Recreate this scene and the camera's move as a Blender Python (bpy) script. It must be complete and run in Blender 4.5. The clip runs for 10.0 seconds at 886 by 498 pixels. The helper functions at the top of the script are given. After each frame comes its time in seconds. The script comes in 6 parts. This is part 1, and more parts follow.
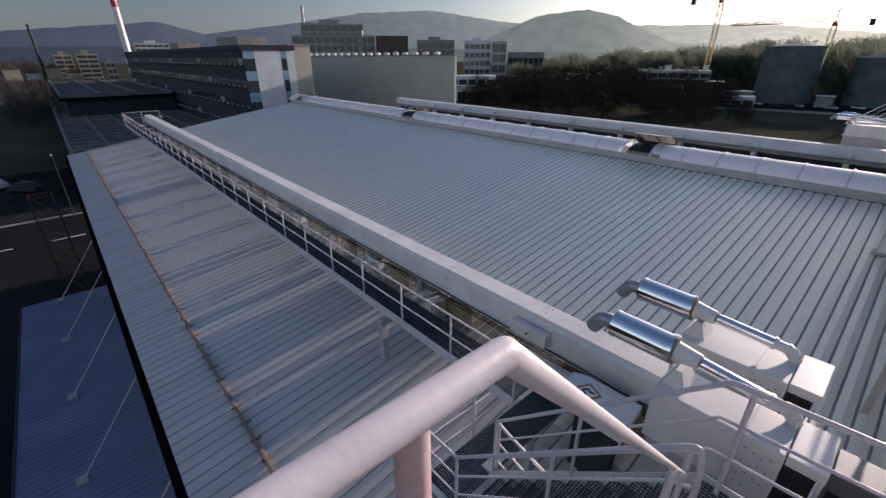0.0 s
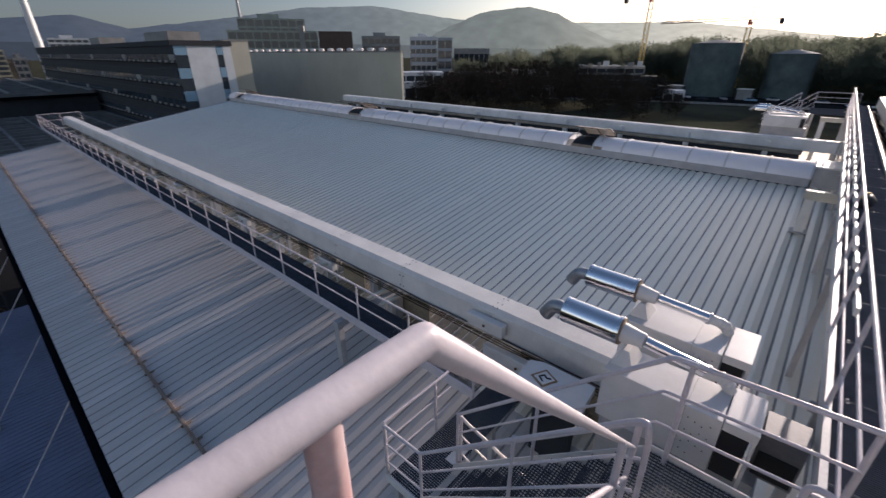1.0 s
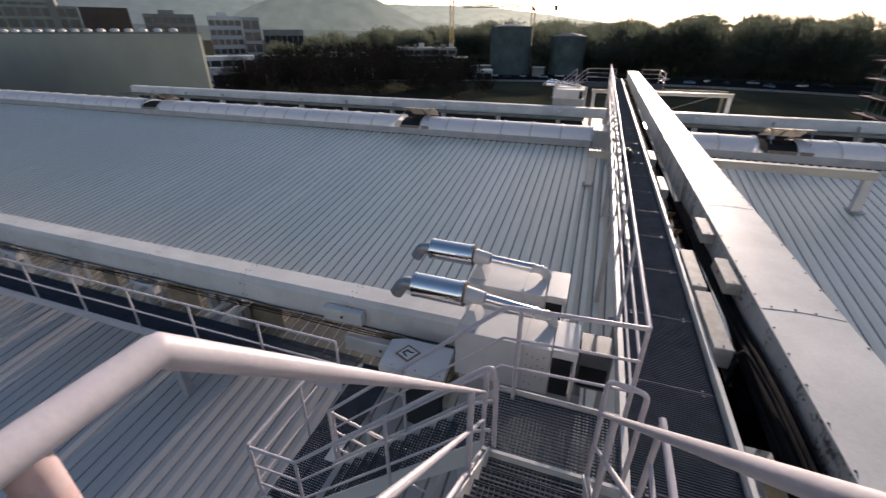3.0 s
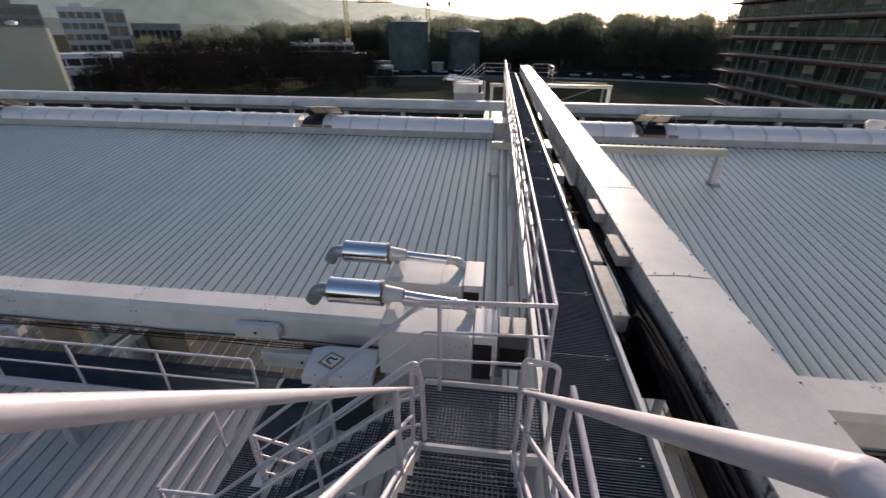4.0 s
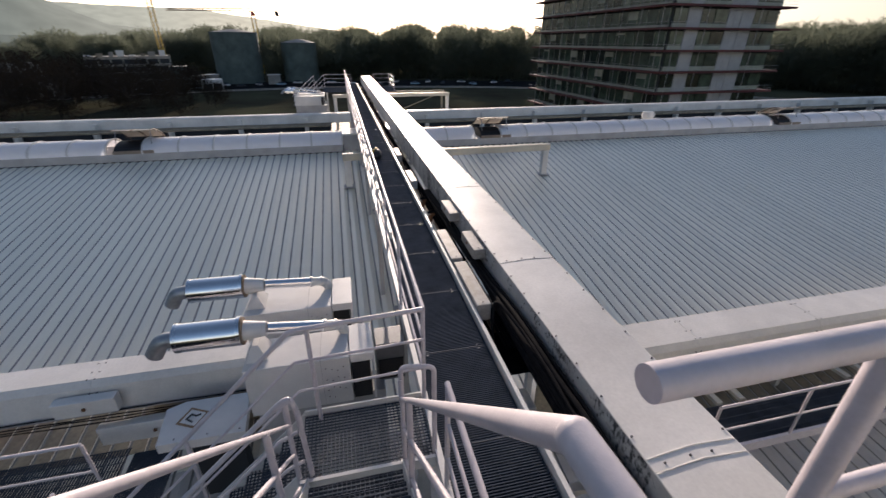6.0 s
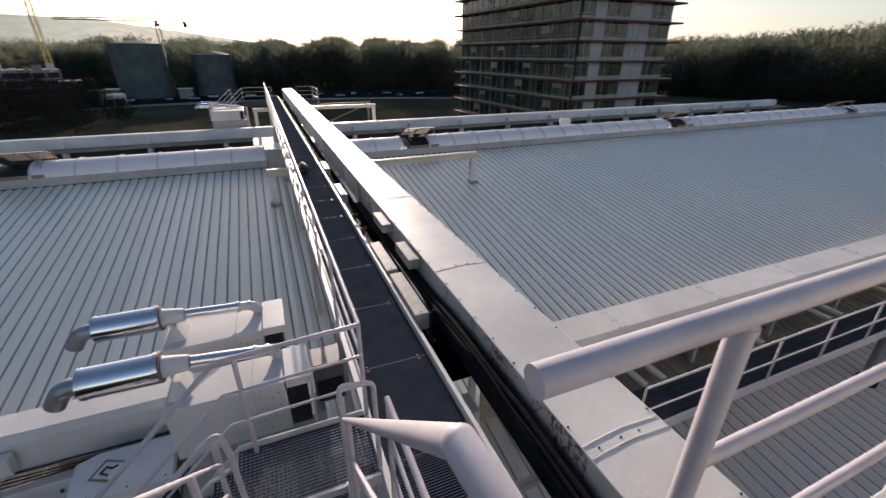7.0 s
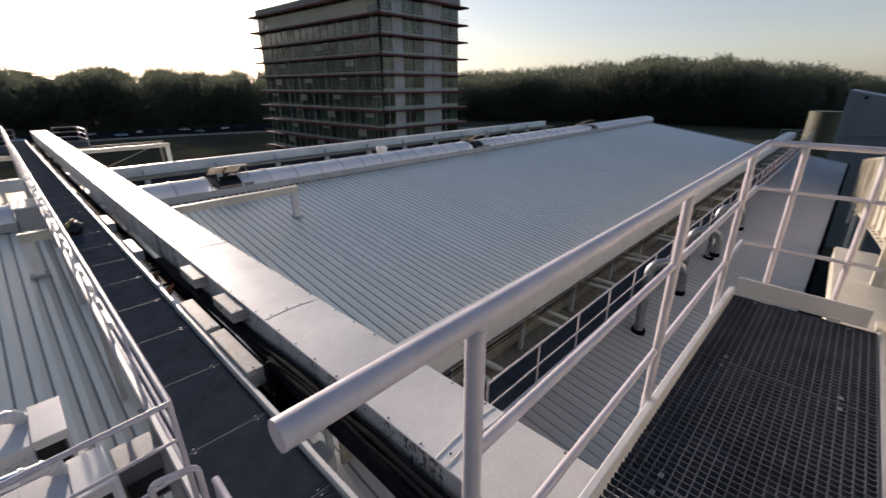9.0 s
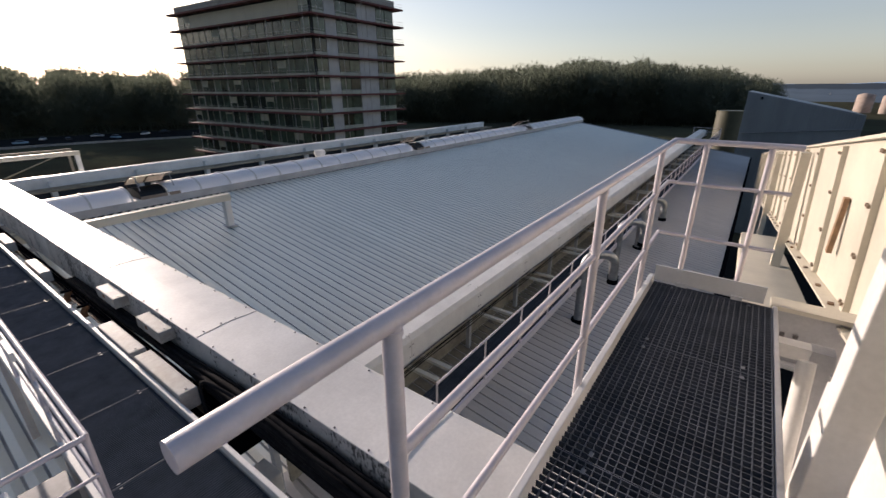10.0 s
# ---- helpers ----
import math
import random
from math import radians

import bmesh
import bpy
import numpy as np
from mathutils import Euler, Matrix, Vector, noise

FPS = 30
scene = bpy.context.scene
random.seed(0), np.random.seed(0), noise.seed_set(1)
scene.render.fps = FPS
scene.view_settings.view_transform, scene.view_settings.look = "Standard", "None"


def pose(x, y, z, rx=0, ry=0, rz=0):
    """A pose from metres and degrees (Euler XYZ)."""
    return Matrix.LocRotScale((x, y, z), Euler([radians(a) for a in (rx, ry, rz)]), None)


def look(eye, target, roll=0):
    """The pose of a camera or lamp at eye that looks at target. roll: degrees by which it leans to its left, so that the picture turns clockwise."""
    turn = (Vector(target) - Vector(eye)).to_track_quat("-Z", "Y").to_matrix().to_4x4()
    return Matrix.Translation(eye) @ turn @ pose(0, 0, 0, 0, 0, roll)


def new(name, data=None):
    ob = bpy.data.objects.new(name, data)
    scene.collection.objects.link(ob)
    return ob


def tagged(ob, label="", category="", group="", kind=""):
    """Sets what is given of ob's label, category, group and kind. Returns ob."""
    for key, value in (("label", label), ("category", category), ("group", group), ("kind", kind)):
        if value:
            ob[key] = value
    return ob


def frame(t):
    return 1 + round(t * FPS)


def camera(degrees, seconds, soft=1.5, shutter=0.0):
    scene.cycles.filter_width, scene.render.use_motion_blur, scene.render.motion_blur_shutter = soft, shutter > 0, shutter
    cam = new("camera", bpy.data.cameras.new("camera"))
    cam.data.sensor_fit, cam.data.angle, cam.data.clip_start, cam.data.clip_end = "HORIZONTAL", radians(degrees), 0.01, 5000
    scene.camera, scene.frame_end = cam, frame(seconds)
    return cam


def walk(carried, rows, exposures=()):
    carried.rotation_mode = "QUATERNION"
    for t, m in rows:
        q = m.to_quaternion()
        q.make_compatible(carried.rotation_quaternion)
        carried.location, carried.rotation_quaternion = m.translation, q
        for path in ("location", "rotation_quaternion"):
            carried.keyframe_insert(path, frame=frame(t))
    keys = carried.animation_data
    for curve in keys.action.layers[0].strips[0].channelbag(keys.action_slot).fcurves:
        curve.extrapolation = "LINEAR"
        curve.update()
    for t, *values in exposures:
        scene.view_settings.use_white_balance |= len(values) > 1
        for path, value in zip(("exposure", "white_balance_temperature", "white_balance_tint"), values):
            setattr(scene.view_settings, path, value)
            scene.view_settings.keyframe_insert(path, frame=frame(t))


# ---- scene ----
# ---- camera ----
cam = camera(93.29, 10.0, soft=1.4, shutter=0.5)
# seconds, x, y, z, yaw, pitch, roll
PATH = [
    (0, 0.002, 0.005, 0.018, 48.27, -24.66, -0.13),
    (0.5, 0.005, 0.022, 0.006, 45.84, -24.83, -0.18),
    (1, 0.019, 0.032, 0.004, 41.61, -25.10, -0.14),
    (1.5, 0.042, 0.039, 0.006, 36.59, -25.35, -0.22),
    (2, 0.069, 0.044, 0.011, 30.62, -25.94, -0.28),
    (2.5, 0.099, 0.047, 0.017, 25.24, -26.60, -0.19),
    (4, 0.168, 0.055, 0.038, 6.69, -27.58, 0.31),
    (4.5, 0.189, 0.056, 0.047, 1.23, -27.58, 0.15),
    (5, 0.209, 0.056, 0.057, -3.85, -27.53, 0.20),
    (5.5, 0.232, 0.052, 0.067, -8.50, -27.04, 0.23),
    (7, 0.305, 0.020, 0.092, -22.53, -25.01, 0.18),
    (7.5, 0.331, 0.001, 0.102, -27.63, -24.38, 0.07),
    (8, 0.358, -0.023, 0.113, -33.97, -23.48, -0.00),
    (8.5, 0.383, -0.050, 0.124, -39.77, -22.23, -0.18),
    (9, 0.407, -0.080, 0.133, -46.07, -21.32, -0.20),
    (9.5, 0.426, -0.109, 0.139, -50.71, -21.22, -0.30),
    (10, 0.437, -0.136, 0.139, -53.94, -21.11, -0.22),
]
walk(cam, [(t, pose(x, y, z) @ pose(0, 0, 0, 0, 0, yaw) @ pose(0, 0, 0, 90 + pitch) @ pose(0, 0, 0, 0, 0, roll))
           for t, x, y, z, yaw, pitch, roll in PATH], exposures=[(0, 0.5, 6800, 24), (4, 0.5, 7200, 21), (10, 0.45, 7100, 21)])

# ---- light ----
SUN_AZ, SUN_EL = 6.8, 11.2      # degrees right of +y, degrees up
world = bpy.data.worlds.new("world")
scene.world = world
world.use_nodes = True
wn, wl = world.node_tree.nodes, world.node_tree.links
sky = wn.new("ShaderNodeTexSky")
sky.sky_type, sky.sun_disc = "NISHITA", False
sky.sun_elevation, sky.sun_rotation = radians(SUN_EL), radians(SUN_AZ)
sky.air_density, sky.dust_density, sky.ozone_density = 1.0, 0.9, 1.8
wn["Background"].inputs["Strength"].default_value = 0.25
# winter haze pales the colours towards the horizon, all round
coord, part_z, low = wn.new("ShaderNodeTexCoord"), wn.new("ShaderNodeSeparateXYZ"), wn.new("ShaderNodeMapRange")
bright = wn.new("ShaderNodeMapRange")
haze = wn.new("ShaderNodeHueSaturation")
for node, lo, hi in ((low, 0.50, 1.05), (bright, 1.10, 1.0)):
    node.inputs["From Min"].default_value, node.inputs["From Max"].default_value = 0.0, 0.45
    node.inputs["To Min"].default_value, node.inputs["To Max"].default_value = lo, hi
    wl.new(part_z.outputs["Z"], node.inputs["Value"])
wl.new(coord.outputs["Generated"], part_z.inputs["Vector"])
wl.new(low.outputs["Result"], haze.inputs["Saturation"])
wl.new(bright.outputs["Result"], haze.inputs["Value"])
wl.new(sky.outputs["Color"], haze.inputs["Color"])
# a broad grey cloud bank dims the west, thin bright haze lies over the east
bank, cover, glow = wn.new("ShaderNodeValToRGB"), wn.new("ShaderNodeMix"), wn.new("ShaderNodeMapRange")
glow.inputs["From Min"].default_value, glow.inputs["From Max"].default_value = -1.0, 1.0
wl.new(part_z.outputs["X"], glow.inputs["Value"])
bank.color_ramp.elements[0].color, bank.color_ramp.elements[1].color = (0.15, 0.185, 0.225, 1), (0.43, 0.465, 0.50, 1)
for p, c in ((0.13, (0.255, 0.295, 0.33, 1)), (0.24, (0.47, 0.475, 0.475, 1)), (0.34, (0.515, 0.515, 0.51, 1)), (0.70, (0.5, 0.5, 0.5, 1))):
    bank.color_ramp.elements.new(p).color = c
wl.new(glow.outputs["Result"], bank.inputs["Fac"])
cover.data_type, cover.blend_type = "RGBA", "MULTIPLY"
cover.inputs["Factor"].default_value = 1
wl.new(haze.outputs["Color"], cover.inputs["A"])
wl.new(bank.outputs["Color"], cover.inputs["B"])
wl.new(cover.outputs["Result"], wn["Background"].inputs["Color"])
sun_data = bpy.data.lights.new("sun", "SUN")
sun_data.energy, sun_data.angle, sun_data.color = 4.0, radians(0.7), (1.0, 0.92, 0.82)
sun = new("sun", sun_data)
sd = Vector((math.sin(radians(SUN_AZ)) * math.cos(radians(SUN_EL)), math.cos(radians(SUN_AZ)) * math.cos(radians(SUN_EL)), math.sin(radians(SUN_EL))))
sun.matrix_world = look((0, 0, 60), Vector((0, 0, 60)) - sd)


# ---- materials ----
def material(name, color, rough=0.5, metal=0.0, vary=0.12, scale=3.0, fine=40.0, bump=0.02, streak=None, spec=0.5, dirt=None, random_tint=0.0, rvar=0.12, wave=0.0):
    """A painted, metal or mineral surface with stains at two scales, grain and fine relief."""
    m = bpy.data.materials.new(name)
    m.use_nodes = True
    n, l = m.node_tree.nodes, m.node_tree.links
    b = n["Principled BSDF"]
    b.inputs["Metallic"].default_value = metal
    b.inputs["Specular IOR Level"].default_value = spec
    co = n.new("ShaderNodeTexCoord")
    mp = n.new("ShaderNodeMapping")
    l.new(co.outputs["Object"], mp.inputs["Vector"])
    if streak:
        mp.inputs["Scale"].default_value = streak
    big, small = n.new("ShaderNodeTexNoise"), n.new("ShaderNodeTexNoise")
    big.inputs["Scale"].default_value, big.inputs["Detail"].default_value, big.inputs["Roughness"].default_value = scale, 6, 0.65
    small.inputs["Scale"].default_value, small.inputs["Detail"].default_value = fine, 4
    l.new(mp.outputs["Vector"], big.inputs["Vector"])
    l.new(co.outputs["Object"], small.inputs["Vector"])
    ramp = n.new("ShaderNodeValToRGB")
    c = Vector(color)
    d = Vector(dirt) if dirt else c * (1 - 2.2 * vary)
    ramp.color_ramp.elements[0].position, ramp.color_ramp.elements[1].position = 0.33, 0.66
    ramp.color_ramp.elements[0].color, ramp.color_ramp.elements[1].color = (*d, 1), (*(c * (1 + 0.35 * vary)), 1)
    l.new(big.outputs["Fac"], ramp.inputs["Fac"])
    mix = n.new("ShaderNodeMix")
    mix.data_type, mix.blend_type = "RGBA", "MULTIPLY"
    mix.inputs["Factor"].default_value = min(1.0, 2.5 * vary)
    l.new(ramp.outputs["Color"], mix.inputs["A"])
    grain = n.new("ShaderNodeMapRange")
    grain.inputs["From Min"].default_value, grain.inputs["From Max"].default_value = 0.3, 0.7
    grain.inputs["To Min"].default_value, grain.inputs["To Max"].default_value = 0.75, 1.1
    l.new(small.outputs["Fac"], grain.inputs["Value"])
    l.new(grain.outputs["Result"], mix.inputs["B"])
    out = mix.outputs["Result"]
    if random_tint:
        info, rr = n.new("ShaderNodeObjectInfo"), n.new("ShaderNodeMapRange")
        rr.inputs["To Min"].default_value, rr.inputs["To Max"].default_value = 1 - random_tint, 1 + random_tint
        l.new(info.outputs["Random"], rr.inputs["Value"])
        tint = n.new("ShaderNodeMix")
        tint.data_type, tint.blend_type = "RGBA", "MULTIPLY"
        tint.inputs["Factor"].default_value = 1
        l.new(out, tint.inputs["A"])
        l.new(rr.outputs["Result"], tint.inputs["B"])
        out = tint.outputs["Result"]
    l.new(out, b.inputs["Base Color"])
    ro = n.new("ShaderNodeMapRange")
    ro.inputs["To Min"].default_value, ro.inputs["To Max"].default_value = max(0.03, rough - rvar), min(1, rough + rvar)
    l.new(big.outputs["Fac"], ro.inputs["Value"])
    l.new(ro.outputs["Result"], b.inputs["Roughness"])
    if bump:
        bp = n.new("ShaderNodeBump")
        bp.inputs["Strength"].default_value, bp.inputs["Distance"].default_value = 0.35, bump
        l.new(small.outputs["Fac"], bp.inputs["Height"])
        l.new(bp.outputs["Normal"], b.inputs["Normal"])
        if wave:
            wv, wm, wb = n.new("ShaderNodeTexNoise"), n.new("ShaderNodeMapping"), n.new("ShaderNodeBump")
            wv.inputs["Scale"].default_value, wv.inputs["Detail"].default_value = 2.2, 1
            wm.inputs["Scale"].default_value = (1.8, 1.3, 1)
            l.new(co.outputs["Object"], wm.inputs["Vector"])
            l.new(wm.outputs["Vector"], wv.inputs["Vector"])
            wb.inputs["Strength"].default_value, wb.inputs["Distance"].default_value = 0.5, wave
            l.new(wv.outputs["Fac"], wb.inputs["Height"])
            l.new(bp.outputs["Normal"], wb.inputs["Normal"])
            l.new(wb.outputs["Normal"], b.inputs["Normal"])
    return m


def backdrop(name, k):
    """Far hills: the air light over them, paler towards the sun, over faint wooded mottling."""
    m = bpy.data.materials.new(name)
    m.use_nodes = True
    n, l = m.node_tree.nodes, m.node_tree.links
    b = n["Principled BSDF"]
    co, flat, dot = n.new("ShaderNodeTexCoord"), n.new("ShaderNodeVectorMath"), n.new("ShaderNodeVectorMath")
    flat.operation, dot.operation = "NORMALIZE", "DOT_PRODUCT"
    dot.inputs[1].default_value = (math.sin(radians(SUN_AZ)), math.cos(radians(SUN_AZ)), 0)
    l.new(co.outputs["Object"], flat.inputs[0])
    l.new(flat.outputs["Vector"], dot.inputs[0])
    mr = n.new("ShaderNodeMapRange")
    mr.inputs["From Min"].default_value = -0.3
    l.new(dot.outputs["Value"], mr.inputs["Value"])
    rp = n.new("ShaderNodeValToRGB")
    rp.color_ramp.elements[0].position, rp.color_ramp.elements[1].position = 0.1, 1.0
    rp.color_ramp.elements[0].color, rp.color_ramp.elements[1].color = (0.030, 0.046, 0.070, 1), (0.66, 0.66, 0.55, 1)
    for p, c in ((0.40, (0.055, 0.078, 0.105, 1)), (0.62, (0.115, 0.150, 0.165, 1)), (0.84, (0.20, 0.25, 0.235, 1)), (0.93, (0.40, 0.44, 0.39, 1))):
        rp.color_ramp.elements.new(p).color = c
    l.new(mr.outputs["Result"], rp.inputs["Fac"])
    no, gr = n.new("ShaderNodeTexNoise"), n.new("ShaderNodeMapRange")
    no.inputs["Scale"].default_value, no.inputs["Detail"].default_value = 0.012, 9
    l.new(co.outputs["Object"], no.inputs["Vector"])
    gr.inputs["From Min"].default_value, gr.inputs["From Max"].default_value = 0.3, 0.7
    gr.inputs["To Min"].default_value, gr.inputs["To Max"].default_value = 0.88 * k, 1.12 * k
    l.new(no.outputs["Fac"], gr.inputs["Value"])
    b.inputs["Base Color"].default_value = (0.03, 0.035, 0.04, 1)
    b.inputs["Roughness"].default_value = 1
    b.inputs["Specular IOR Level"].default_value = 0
    # the haze is put on as emission, its sunward paling as the ramp
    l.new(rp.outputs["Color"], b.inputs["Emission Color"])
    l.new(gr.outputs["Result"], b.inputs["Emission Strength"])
    return m


def opal(name, color):
    """Opal plastic sheet: glossy, and it lets part of the light through."""
    m = material(name, color, 0.22, 0, 0.03, 2, 40, 0.0005)
    n, l = m.node_tree.nodes, m.node_tree.links
    tr, mx = n.new("ShaderNodeBsdfTranslucent"), n.new("ShaderNodeMixShader")
    tr.inputs["Color"].default_value = (*color, 1)
    mx.inputs["Fac"].default_value = 0.3
    l.new(n["Principled BSDF"].outputs["BSDF"], mx.inputs[1])
    l.new(tr.outputs["BSDF"], mx.inputs[2])
    l.new(mx.outputs["Shader"], n["Material Output"].inputs["Surface"])
    return m


def twiggy(name, color, dirt):
    """Fine twigs in mass: matt, and light from behind filters through them."""
    m = material(name, color, 0.95, 0, 0.3, 0.08, 3, 0.0, dirt=dirt, spec=0.0)
    n, l = m.node_tree.nodes, m.node_tree.links
    tr, mx = n.new("ShaderNodeBsdfTranslucent"), n.new("ShaderNodeMixShader")
    tr.inputs["Color"].default_value = (0.20, 0.232, 0.175, 1)
    mx.inputs["Fac"].default_value = 0.45
    l.new(n["Principled BSDF"].outputs["BSDF"], mx.inputs[1])
    l.new(tr.outputs["BSDF"], mx.inputs[2])
    l.new(mx.outputs["Shader"], n["Material Output"].inputs["Surface"])
    return m


def mould(name):
    """Dull white paint with black mould creeping in patches and runs."""
    m = material(name, (0.56, 0.55, 0.53), 0.7, 0, 0.12, 2.0, 40, 0.002)
    n, l = m.node_tree.nodes, m.node_tree.links
    b = n["Principled BSDF"]
    was = b.inputs["Base Color"].links[0].from_socket
    co, mp, big, small, mul, ramp, mix = (n.new("ShaderNode" + k) for k in ("TexCoord", "Mapping", "TexNoise", "TexNoise", "Math", "ValToRGB", "Mix"))
    mp.inputs["Scale"].default_value = (1, 1, 0.6)
    l.new(co.outputs["Object"], mp.inputs["Vector"])
    for no, sc in ((big, 2.2), (small, 26.0)):
        no.inputs["Scale"].default_value, no.inputs["Detail"].default_value = sc, 6
        l.new(mp.outputs["Vector"], no.inputs["Vector"])
    mul.operation = "MULTIPLY"
    l.new(big.outputs["Fac"], mul.inputs[0])
    l.new(small.outputs["Fac"], mul.inputs[1])
    ramp.color_ramp.elements[0].position, ramp.color_ramp.elements[1].position = 0.25, 0.36
    l.new(mul.outputs["Value"], ramp.inputs["Fac"])
    mix.data_type = "RGBA"
    mix.inputs["B"].default_value = (0.06, 0.06, 0.06, 1)
    l.new(ramp.outputs["Color"], mix.inputs["Factor"])
    l.new(was, mix.inputs["A"])
    l.new(mix.outputs["Result"], b.inputs["Base Color"])
    return m


